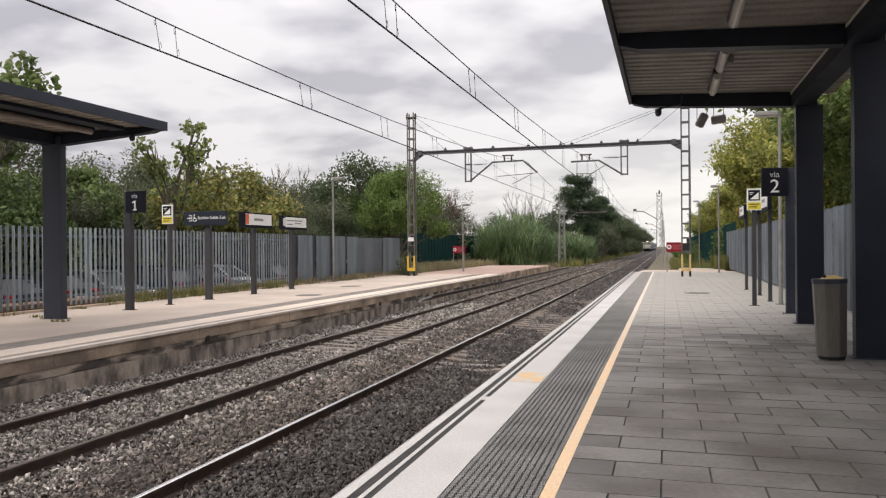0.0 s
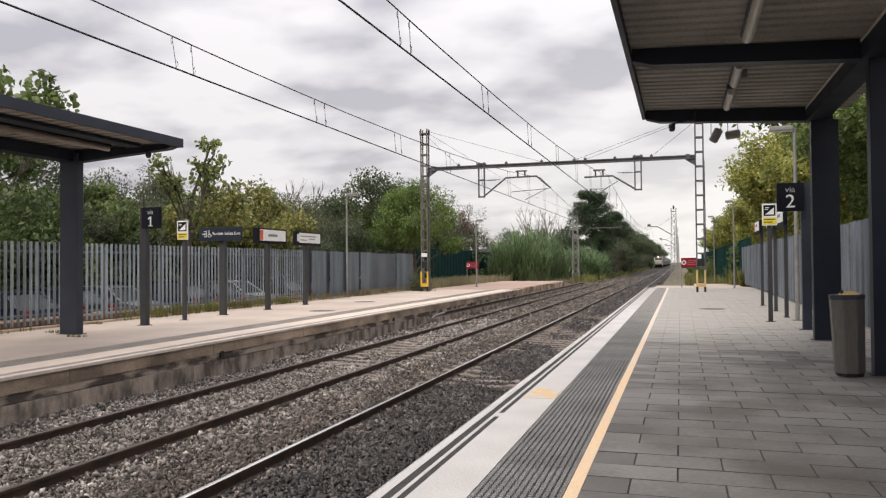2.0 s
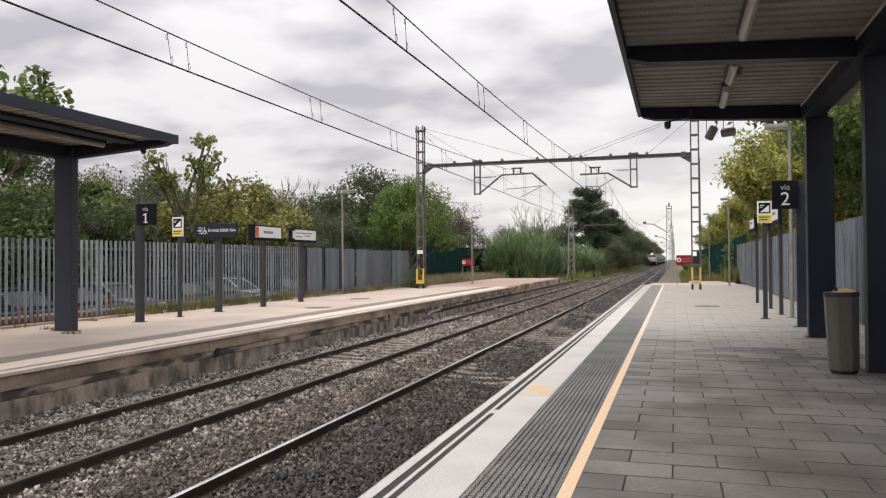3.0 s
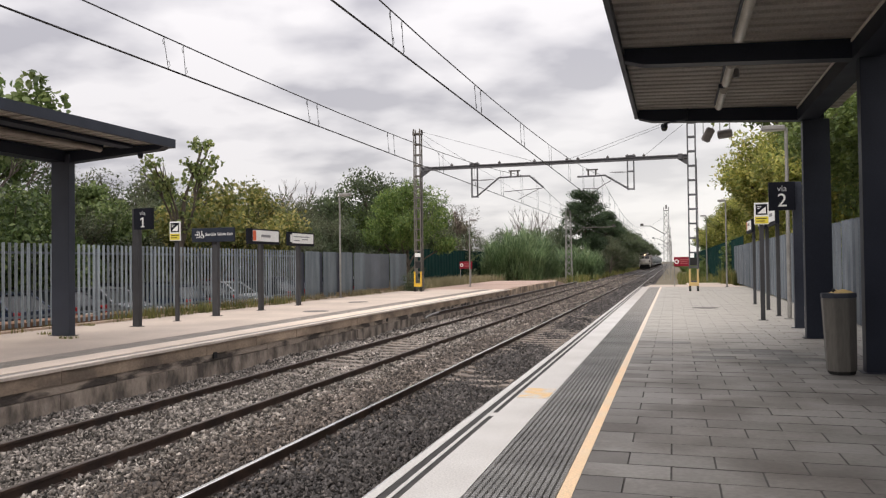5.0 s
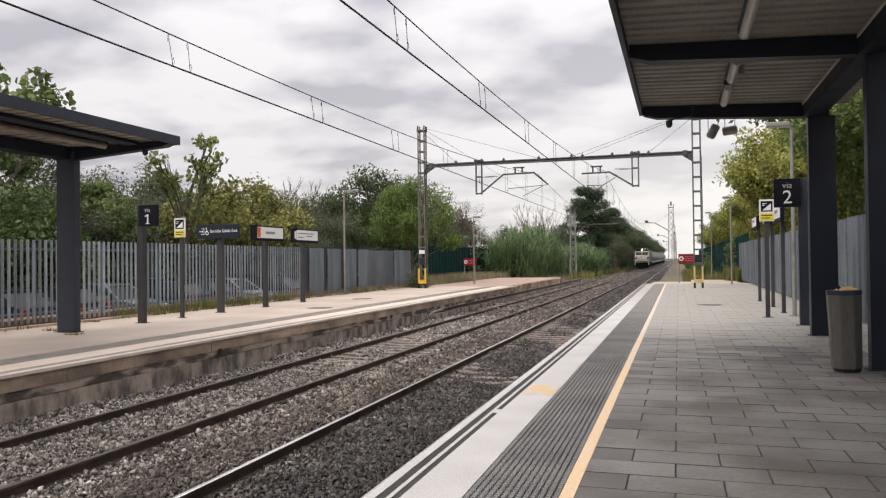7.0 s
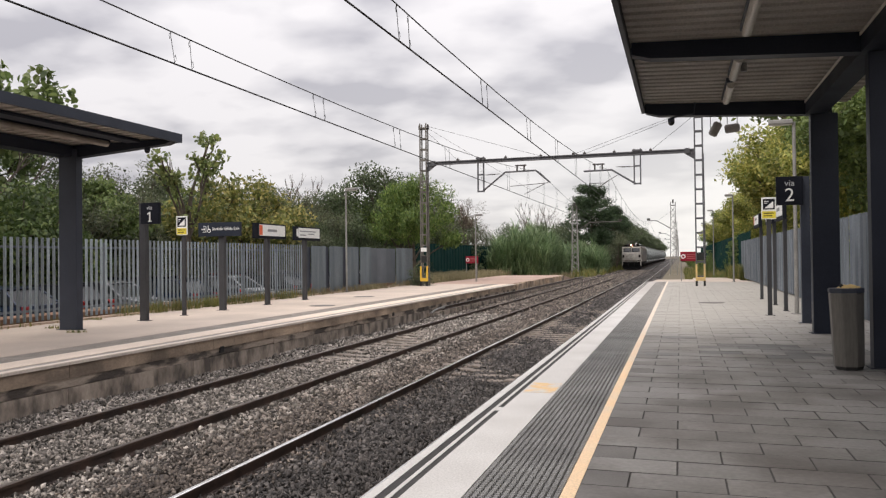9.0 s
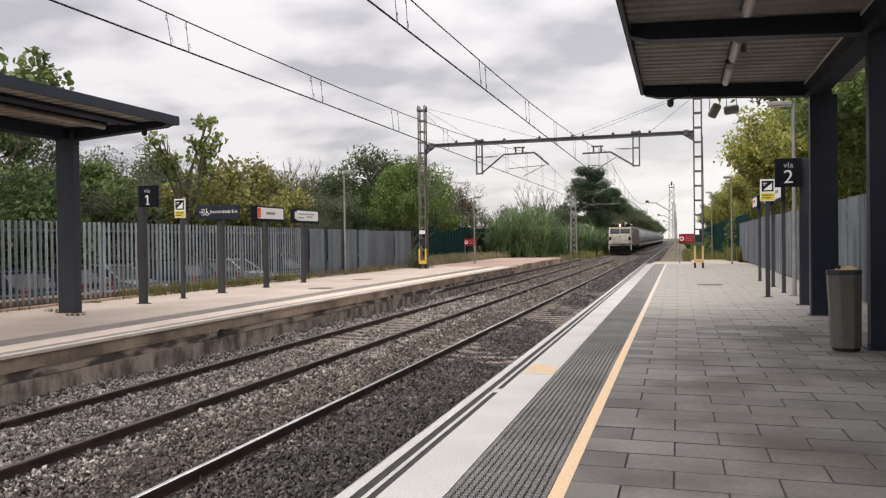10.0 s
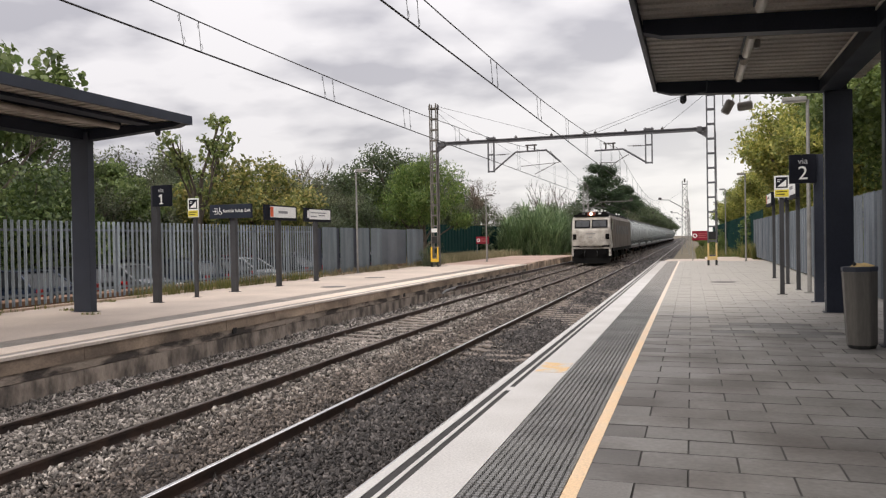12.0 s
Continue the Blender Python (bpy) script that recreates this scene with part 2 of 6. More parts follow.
M_BEAM = material("grey_beam_paint", (0.115, 0.114, 0.125), (0.078, 0.077, 0.083), 0.6, 0.1, scale=1.5, fine=30, bump=0.05)
M_SPEAKER = material("dusty_grey_plastic", (0.36, 0.33, 0.31), (0.28, 0.255, 0.24), 0.55, scale=4, bump=0.05)
M_WIRE = material("wire_copper_dark", (0.03, 0.027, 0.026), None, 0.6, 0.3, bump=0)
M_INSUL = material("insulator", (0.06, 0.05, 0.046), None, 0.45, bump=0)
M_SIGNBK = material("black_sign_face", (0.008, 0.009, 0.014), (0.011, 0.012, 0.018), 0.6, bump=0, spec=0.1)
M_SIGNBL = material("blue_grey_sign_face", (0.022, 0.027, 0.04), (0.018, 0.022, 0.033), 0.6, bump=0, spec=0.15)
M_SIGNWH = material("white_sign_face", (0.80, 0.80, 0.78), (0.74, 0.74, 0.72), 0.45, bump=0)
M_VIA = material("grey_lettering", (0.42, 0.42, 0.43), (0.38, 0.38, 0.39), 0.5, bump=0)
M_SIGNYE = material("yellow_sign_face", (0.70, 0.58, 0.04), (0.64, 0.53, 0.05), 0.45, bump=0)
M_SIGNOR = material("orange_sign_mark", (0.72, 0.13, 0.05), None, 0.45, bump=0)
M_RED = material("red_sign_face", (0.24, 0.016, 0.032), (0.20, 0.014, 0.028), 0.6, bump=0, spec=0.15)
M_REDPRINT = material("pale_red_print", (0.42, 0.12, 0.12), None, 0.6, bump=0)
M_GREYTXT = material("grey_print", (0.25, 0.25, 0.26), None, 0.5, bump=0)
M_SAFETY = material("safety_yellow", (0.72, 0.44, 0.03), (0.62, 0.38, 0.04), 0.5, scale=4)
M_SAFETY2 = material("faded_yellow", (0.62, 0.43, 0.16), (0.5, 0.36, 0.17), 0.6, scale=4)
M_RUBBER = material("black_rubber", (0.015, 0.015, 0.015), None, 0.8)
M_BIN = material("brushed_bin_metal", (0.145, 0.135, 0.12), (0.105, 0.098, 0.088), 0.45, 0.4, scale=2, fine=40, stretch=(1, 1, 0.15), bump=0.05)
M_TUBE = material("lamp_diffuser", (0.58, 0.55, 0.50), (0.5, 0.47, 0.42), 0.4, bump=0)
M_BROWNED = material("browned_diffuser", (0.36, 0.315, 0.27), (0.20, 0.165, 0.135), 0.5, scale=2, bump=0)
M_GLASS = material("dark_glass", (0.012, 0.015, 0.018), (0.01, 0.012, 0.014), 0.08, bump=0, spec=0.8)
M_CARGLASS = material("car_window_glass", (0.01, 0.012, 0.014), (0.012, 0.014, 0.016), 0.2, bump=0, spec=0.15)
M_TAIL = material("red_lamp_glass", (0.35, 0.012, 0.012), (0.28, 0.01, 0.01), 0.25, bump=0)
M_BARK = material("bark", (0.13, 0.105, 0.08), (0.075, 0.06, 0.045), 0.95, scale=3, fine=14, bump=0.8, bump_d=0.03)
M_TWIG = material("bare_twigs", (0.16, 0.125, 0.105), (0.11, 0.09, 0.075), 0.9, bump=0)
L_DARK = leaf_material("dark_leaves", (0.046, 0.066, 0.031), (0.078, 0.106, 0.048), (0.14, 0.17, 0.078))
L_OLIVE = leaf_material("olive_leaves", (0.07, 0.085, 0.046), (0.112, 0.13, 0.07), (0.19, 0.20, 0.112))
L_MID = leaf_material("green_leaves", (0.075, 0.115, 0.03), (0.13, 0.18, 0.048), (0.22, 0.27, 0.08))
L_BRIGHT = leaf_material("bright_leaves", (0.07, 0.125, 0.028), (0.135, 0.205, 0.046), (0.25, 0.31, 0.085))
L_BROAD = leaf_material("broad_leaves", (0.09, 0.135, 0.045), (0.16, 0.215, 0.07), (0.27, 0.32, 0.12))
L_PALE = leaf_material("pale_young_leaves", (0.12, 0.165, 0.055), (0.21, 0.255, 0.085), (0.33, 0.35, 0.12))
L_BROWN = leaf_material("withered_leaves", (0.10, 0.08, 0.06), (0.16, 0.125, 0.095), (0.22, 0.17, 0.12))
L_LUSH = leaf_material("lush_leaves", (0.045, 0.075, 0.024), (0.09, 0.135, 0.04), (0.20, 0.25, 0.08))
L_YEL = leaf_material("yellowing_leaves", (0.14, 0.18, 0.04), (0.30, 0.315, 0.07), (0.56, 0.50, 0.15))
L_AUTUMN = leaf_material("turning_leaves", (0.10, 0.128, 0.036), (0.21, 0.222, 0.06), (0.46, 0.38, 0.12))
L_PINE = leaf_material("pine_needles", (0.030, 0.055, 0.026), (0.052, 0.085, 0.038), (0.09, 0.13, 0.058))
L_REED = leaf_material("reed_leaves", (0.095, 0.155, 0.068), (0.165, 0.238, 0.108), (0.28, 0.35, 0.18))
L_DRY = leaf_material("dry_grass_blades", (0.20, 0.175, 0.095), (0.29, 0.25, 0.14), (0.40, 0.345, 0.205))
L_GRASS = leaf_material("weed_leaves", (0.09, 0.12, 0.03), (0.17, 0.18, 0.05), (0.34, 0.27, 0.10))


# ---------- mesh helpers ----------
def part(name, bm, mt, parent=None, label="", smooth=False):
    me = bpy.data.meshes.new(name)
    bm.to_mesh(me)
    bm.free()
    return mesh_part(name, me, mt, parent, label, smooth)


def mesh_part(name, me, mt, parent=None, label="", smooth=False):
    for m in (mt if isinstance(mt, (list, tuple)) else [mt]):
        if m and m.name not in me.materials:
            me.materials.append(m)
    if smooth:
        me.shade_smooth()
    ob = new(name, me)
    ob.parent = parent
    if label:
        ob["label"] = label
    return ob


def thing(name, label, category, at=(0, 0, 0), group="", kind="", rz=0):
    ob = new(name)
    ob.empty_display_size = 0.1
    ob.matrix_basis = pose(*at, 0, 0, rz)
    return tagged(ob, label, category, group, kind)


def box(bm, x0, x1, y0, y1, z0, z1, bevel=0.0, m=None):
    r = bmesh.ops.create_cube(bm, size=1)
    vs = r["verts"]
    bmesh.ops.transform(bm, matrix=Matrix.Translation(((x0 + x1) / 2, (y0 + y1) / 2, (z0 + z1) / 2)) @ Matrix.Diagonal((x1 - x0, y1 - y0, z1 - z0, 1)), verts=vs)
    if m is not None:
        bmesh.ops.transform(bm, matrix=m, verts=vs)
    if bevel:
        es = list({e for v in vs for e in v.link_edges})
        bmesh.ops.bevel(bm, geom=es, offset=bevel, segments=2, affect="EDGES", profile=0.6)
    return bm


def rod(bm, a, b, r, seg=8, r2=None, caps=True):
    a, b = Vector(a), Vector(b)
    d = b - a
    m = Matrix.Translation((a + b) / 2) @ d.to_track_quat("Z", "Y").to_matrix().to_4x4()
    bmesh.ops.create_cone(bm, cap_ends=caps, segments=seg, radius1=r, radius2=r if r2 is None else r2, depth=d.length, matrix=m)
    return bm


def tube(bm, pts, r, seg=6):
    """One bent tube through the points."""
    pts = [Vector(p) for p in pts]
    rings = []
    for i, p in enumerate(pts):
        d = (pts[min(i + 1, len(pts) - 1)] - pts[max(i - 1, 0)]).normalized()
        m = d.to_track_quat("Z", "Y").to_matrix()
        rings.append([bm.verts.new(p + m @ Vector((r * math.cos(2 * math.pi * k / seg), r * math.sin(2 * math.pi * k / seg), 0))) for k in range(seg)])
    for a, b in zip(rings, rings[1:]):
        s = min(range(seg), key=lambda k: (a[0].co - pts[rings.index(a)] - b[k].co + pts[rings.index(b)]).length)
        for k in range(seg):
            bm.faces.new((a[k], a[(k + 1) % seg], b[(k + 1 + s) % seg], b[(k + s) % seg]))
    bm.faces.new(rings[0][::-1])
    bm.faces.new(rings[-1])
    return bm


def boxes(*rows, bevel=0.0):
    bm = bmesh.new()
    for r in rows:
        box(bm, *r, bevel=bevel)
    return bm


def prism(bm, profile, y0, y1, axis="y"):
    """A closed profile of (across, up) pulled along y (or x)."""
    def at(p, s):
        return (p[0], s, p[1]) if axis == "y" else (s, p[0], p[1])
    a = [bm.verts.new(at(p, y0)) for p in profile]
    b = [bm.verts.new(at(p, y1)) for p in profile]
    n = len(profile)
    for i in range(n):
        bm.faces.new((a[i], a[(i + 1) % n], b[(i + 1) % n], b[i]))
    bm.faces.new(a[::-1])
    bm.faces.new(b)
    bmesh.ops.recalc_face_normals(bm, faces=bm.faces)
    return bm


def raw_mesh(name, co, faces_n, per_face):
    """A mesh from arrays: co (n,3) and polygons of per_face corners in vertex order given by faces_n."""
    me = bpy.data.meshes.new(name)
    nf = len(faces_n)
    me.vertices.add(len(co))
    me.vertices.foreach_set("co", np.asarray(co, dtype=np.float32).ravel())
    me.loops.add(nf * per_face)
    me.loops.foreach_set("vertex_index", np.asarray(faces_n, dtype=np.int32).ravel())
    me.polygons.add(nf)
    me.polygons.foreach_set("loop_start", np.arange(0, nf * per_face, per_face, dtype=np.int32))
    me.update(calc_edges=True)
    return me


def lettering(text, size, mt, parent, at, rx=90, rz=0, name="lettering", align="CENTER"):
    cu = bpy.data.curves.new("text", "FONT")
    cu.body, cu.size, cu.extrude, cu.align_x, cu.align_y = text, size, 0.002, align, "CENTER"
    tmp = new("text_source", cu)
    me = bpy.data.meshes.new_from_object(tmp.evaluated_get(bpy.context.evaluated_depsgraph_get()))
    bpy.data.objects.remove(tmp)
    me.materials.clear()
    ob = mesh_part(name, me, mt, parent)
    ob.matrix_basis = pose(*at, rx, 0, rz)
    return ob


# ---------- plan ----------
TX1, TX2, RAIL_Z, HALF_G = -7.37, -3.73, -0.62, 0.869
BED_Z, GROUND_Z = -0.79, -0.85
EDGE_R, EDGE_L = -2.06, -9.45
R_END, L_END = 48.7, 68.0
FENCE_L, FENCE_R = -16.1, 4.05


# ---------- ground ----------
def build_ground():
    bm = bmesh.new()
    bmesh.ops.create_grid(bm, x_segments=2, y_segments=2, size=2500, matrix=Matrix.Translation((0, 0, GROUND_Z)))
    tagged(part("ground", bm, M_EARTH), "dry brown earth reaching to the horizon", "ground", kind="structure")
    tagged(part("car_park", boxes((-60, FENCE_L - 0.9, 2, 60, GROUND_Z - 0.1, -0.58)), M_ASPHALT), "dark asphalt car park behind the fence", "car park", kind="structure")
    tagged(part("track_bed", boxes((EDGE_L - 0.2, EDGE_R + 0.2, -20, 620, GROUND_Z - 0.1, BED_Z)), M_BED), "ballast bed of dark crushed stone", "track bed", kind="structure")


def build_right_platform():
    pf = thing("platform", "grey paved station platform with white and yellow edge strips", "platform", kind="structure")
    part("body", boxes((EDGE_R + 0.06, 6.0, -14, R_END, -0.95, -0.03)), M_CONC, pf)
    part("coping", boxes((EDGE_R, EDGE_R + 0.5, -14, R_END, -0.3, -0.024)), M_COPING, pf)
    # white edge slab with two dark grip strips let into it
    xs = [(-2.06, -1.985), (-1.915, -1.88), (-1.825, -1.42)]
    for a, b in xs:
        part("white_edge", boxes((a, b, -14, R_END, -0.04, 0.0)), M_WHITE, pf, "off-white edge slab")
    part("grip_strip", boxes((-1.985, -1.915, -14, R_END, -0.04, -0.005)), M_GROOVE, pf)
    part("grip_strip", boxes((-1.88, -1.825, -14, 7.82, -0.04, -0.005), (-1.88, -1.825, 8.0, R_END, -0.04, -0.005)), M_GROOVE, pf)
    part("white_joint", boxes((-1.88, -1.825, 7.82, 8.0, -0.04, 0.0)), M_WHITE, pf)
    part("yellow_mark", boxes((-1.80, -1.44, 8.95, 9.65, -0.01, 0.004)), M_YMARK, pf, "worn yellow paint patch")
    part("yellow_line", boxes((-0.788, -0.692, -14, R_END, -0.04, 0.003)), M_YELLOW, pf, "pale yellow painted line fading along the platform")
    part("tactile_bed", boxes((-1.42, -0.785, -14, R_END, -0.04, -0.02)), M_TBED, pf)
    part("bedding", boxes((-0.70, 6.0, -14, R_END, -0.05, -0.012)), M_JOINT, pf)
    # tactile tiles: rows of small studs
    bm = bmesh.new()
    for i in range(13):
        x = 0.006 + i * 0.0485
        for j in range(8):
            y = 0.003 + j * 0.05
            vs = [bm.verts.new(p) for p in ((x, y, -0.022), (x + 0.037, y, -0.022), (x + 0.037, y + 0.034, -0.022), (x, y + 0.034, -0.022), (x + 0.003, y + 0.003, 0.0), (x + 0.034, y + 0.003, 0.0), (x + 0.034, y + 0.031, 0.0), (x + 0.003, y + 0.031, 0.0))]
            for q in ((0, 1, 5, 4), (1, 2, 6, 5), (2, 3, 7, 6), (3, 0, 4, 7), (4, 5, 6, 7)):
                bm.faces.new([vs[w] for w in q])
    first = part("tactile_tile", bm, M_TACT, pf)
    first.location = (-1.42, -6.0, 0)
    for k in range(1, 137):
        ob = new("tactile_tile", first.data)
        ob.parent, ob.location = pf, (-1.42, -6.0 + 0.4 * k, 0)
    return pf


def build_pavers(pf):
    W, D, g = 0.66, 0.385, 0.009

    def slab(bm, x0, x1, y0, y1, z, c=0.003):
        """A slab whose worn arrises have taken the joint's dirt."""
        vs = [bm.verts.new(p) for p in ((x0, y0, -0.03), (x1, y0, -0.03), (x1, y1, -0.03), (x0, y1, -0.03), (x0, y0, z - 0.004), (x1, y0, z - 0.004), (x1, y1, z - 0.004), (x0, y1, z - 0.004),
              (x0 + c, y0 + c, z), (x1 - c, y0 + c, z), (x1 - c, y1 - c, z), (x0 + c, y1 - c, z))]
        for i, q in enumerate(((8, 9, 10, 11), (0, 1, 5, 4), (1, 2, 6, 5), (2, 3, 7, 6), (3, 0, 4, 7), (4, 5, 9, 8), (5, 6, 10, 9), (6, 7, 11, 10), (7, 4, 8, 11))):
            bm.faces.new([vs[k] for k in q]).material_index = 0 if i == 0 else 1

    def slab_mesh(mt):
        bm = bmesh.new()
        slab(bm, g / 2, W - g / 2, g / 2, D - g / 2, 0)
        me = bpy.data.meshes.new("paving_slab")
        bm.to_mesh(me), bm.free()
        me.materials.append(mt), me.materials.append(M_JOINT)
        return me

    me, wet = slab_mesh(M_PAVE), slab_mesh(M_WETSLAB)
    far = bmesh.new()
    rng = random.Random(4)
    n = 0
    for r in range(int((R_END + 11.112) / D) + 1):
        y = -11.112 + r * D
        x = -0.70 - (W / 2 if r % 2 else 0)
        while x < FENCE_R + 0.05:
            x0, x1 = max(x, -0.70), min(x + W, FENCE_R + 0.08)
            if x1 - x0 > 0.03:
                dz = rng.uniform(-0.003, 0.002)
                if 4.4 < y < 18.6 and x0 == x and x1 == x + W and n < 300 and x < 3.4:
                    # rain has gathered in a few low slabs
                    damp = rng.uniform(0, 1) < (0.8 if 12.9 < y < 14.3 and 0.2 < x < 1.8 else 0.1 if 10.5 < y < 15.5 else 0.0)
                    ob = new("paving_slab", wet if damp else me)
                    ob.parent, ob.location = pf, (x, y, dz)
                    n += 1
                elif y < R_END - 0.05:
                    slab(far, x0 + g / 2, x1 - g / 2, y + g / 2, min(y + D, R_END) - g / 2, dz)
            x += W
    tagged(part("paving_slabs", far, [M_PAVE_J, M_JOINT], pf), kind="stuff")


def build_left_platform():
    pf = thing("platform", "pale concrete station platform with a stained retaining wall", "platform", kind="structure")
    X = EDGE_L
    part("retaining_wall", boxes((X - 1.0, X - 0.075, -10, 45, -1.0, -0.27)), M_STAIN, pf, "dark stained concrete wall")
    # cast panels and patched courses stand a little proud of the wall
    rw = random.Random(9)
    for z0, z1, ln0, ln1, mt in ((-0.42, -0.262, 1.5, 3.2, M_STAIN), (-1.0, -0.428, 1.3, 3.4, M_WALL)):
        y = 3.0
        while y < 45:
            ln = rw.uniform(ln0, ln1)
            part("wall_panel", boxes((X - 0.09, X - 0.008 - rw.uniform(0, 0.016), y + 0.004, min(y + ln, 45) - 0.004, z0 + rw.uniform(-0.02, 0.02), z1), bevel=0.008), mt, pf)
            y += ln
    bm = bmesh.new()
    y = -10.0
    rng = random.Random(2)
    while y < 45:
        ln = 2.0
        box(bm, X - 1.0, X + rng.uniform(0.0, 0.012), y + 0.006, min(y + ln, 45) - 0.006, -0.27, -0.05)
        y += ln
    part("coping", bm, M_COPING, pf, "brown weathered concrete coping blocks")
    for y in (14.3, 24.6, 34.9):
        part("drain_hole", boxes((X - 0.05, X + 0.014, y - 0.07, y + 0.07, -0.37, -0.24)), M_RUBBER, pf)
    part("edge_slab", boxes((X - 0.12, X + 0.035, -10, 45, -0.05, 0.0)), M_LEDGE, pf)
    part("gap_line", boxes((X - 0.30, X - 0.12, -10, 45, -0.05, -0.004)), M_STRIP, pf)
    part("cream_band", boxes((X - 0.90, X - 0.30, -10, 45, -0.05, 0.004)), M_CREAM, pf, "cream painted edge band")
    bm = bmesh.new()
    for k in range(7):
        box(bm, X - 0.97 - 0.1 * k, X - 0.91 - 0.1 * k, -10, 45, -0.03, 0.0)
    part("ribbed_band", bm, M_STRIP, pf, "grey ribbed tactile band")
    part("band_bed", boxes((X - 1.62, X - 0.90, -10, 45, -0.05, -0.01)), M_STRIP, pf)
    part("surface", boxes((FENCE_L + 0.3, X - 1.62, -10, 45, -0.95, 0.0)), M_CONC, pf, "pale sandy concrete surface")
    part("kerb", boxes((FENCE_L + 0.1, FENCE_L + 0.3, -10, 44, -0.95, 0.06), bevel=0.01), M_KERB, pf, "salmon-coloured kerb")
    part("far_surface", boxes((FENCE_L + 0.6, X - 0.55, 45, L_END, -0.95, -0.03)), M_PINK, pf, "reddish worn concrete surface")
    # broken edge at the far end
    bm = bmesh.new()
    y = 45.0
    while y < L_END:
        ln = rng.uniform(0.7, 1.6)
        box(bm, X - 0.62, X - rng.uniform(0.15, 0.5), y, min(y + ln, L_END), -0.9, -0.035 - rng.uniform(0, 0.04))
        y += ln
    part("broken_edge", bm, M_COPING, pf, "crumbling brown edge blocks")
    bm = bmesh.new()
    prism(bm, [(L_END, -0.03), (L_END + 8, -0.62), (L_END + 8, -0.95), (L_END, -0.95)], FENCE_L + 0.6, X - 0.6, axis="x")
    part("ramp", bm, M_PINK, pf)
    return pf


def build_ramp_right():
    bm = bmesh.new()
    prism(bm, [(R_END, -0.012), (R_END + 13, -0.25), (R_END + 13, -0.95), (R_END, -0.95)], -1.7, 4.6, axis="x")
    rp = tagged(part("path", bm, M_CONC), "concrete path falling away from the platform end", "path", kind="structure")
    part("white_line", boxes((-2.0, 0.4, R_END, R_END + 0.5, -0.1, 0.0)), M_WHITE, rp)


# ---------- tracks ----------
def rail_profile(cx):
    h = RAIL_Z
    return [(cx - 0.075, h - 0.16), (cx + 0.075, h - 0.16), (cx + 0.07, h - 0.145), (cx + 0.012, h - 0.125), (cx + 0.012, h - 0.045), (cx + 0.036, h - 0.035),
            (cx + 0.036, h - 0.006), (cx - 0.036, h - 0.006), (cx - 0.036, h - 0.035), (cx - 0.012, h - 0.045), (cx - 0.012, h - 0.125), (cx - 0.07, h - 0.145)]


def build_track(cx, bright, label):
    tr = thing("railway_track", label, "track", group="running tracks", kind="structure")
    for s in (-1, 1):
        x = cx + s * HALF_G
        bm = bmesh.new()
        prism(bm, rail_profile(x), -15, 610)
        rl = part("rail", bm, M_RAIL, tr, "rust-brown steel rail")
        bm = bmesh.new()
        prism(bm, [(x - 0.026, RAIL_Z - 0.006), (x + 0.026, RAIL_Z - 0.006), (x + 0.019, RAIL_Z), (x - 0.019, RAIL_Z)], -15, 610)
        part("rail_head", bm, M_RAILTOP if bright else M_RAILDULL, rl, "polished running surface" if bright else "dull running surface")
    bm = bmesh.new()
    prism(bm, [(-1.3, 0), (1.3, 0), (1.3, 0.19), (0.55, 0.19), (0.45, 0.165), (-0.45, 0.165), (-0.55, 0.19), (-1.3, 0.19)], -0.13, 0.13)
    me = bpy.data.meshes.new("sleeper")
    bm.to_mesh(me), bm.free()
    me.materials.append(M_SLEEPER)
    for k in range(215):
        ob = new("sleeper", me)
        ob.parent, ob.location = tr, (cx, -12 + 0.6 * k, RAIL_Z - (0.125 if -12 + 0.6 * k > 14 else 0.19) - 0.19)
    return tr


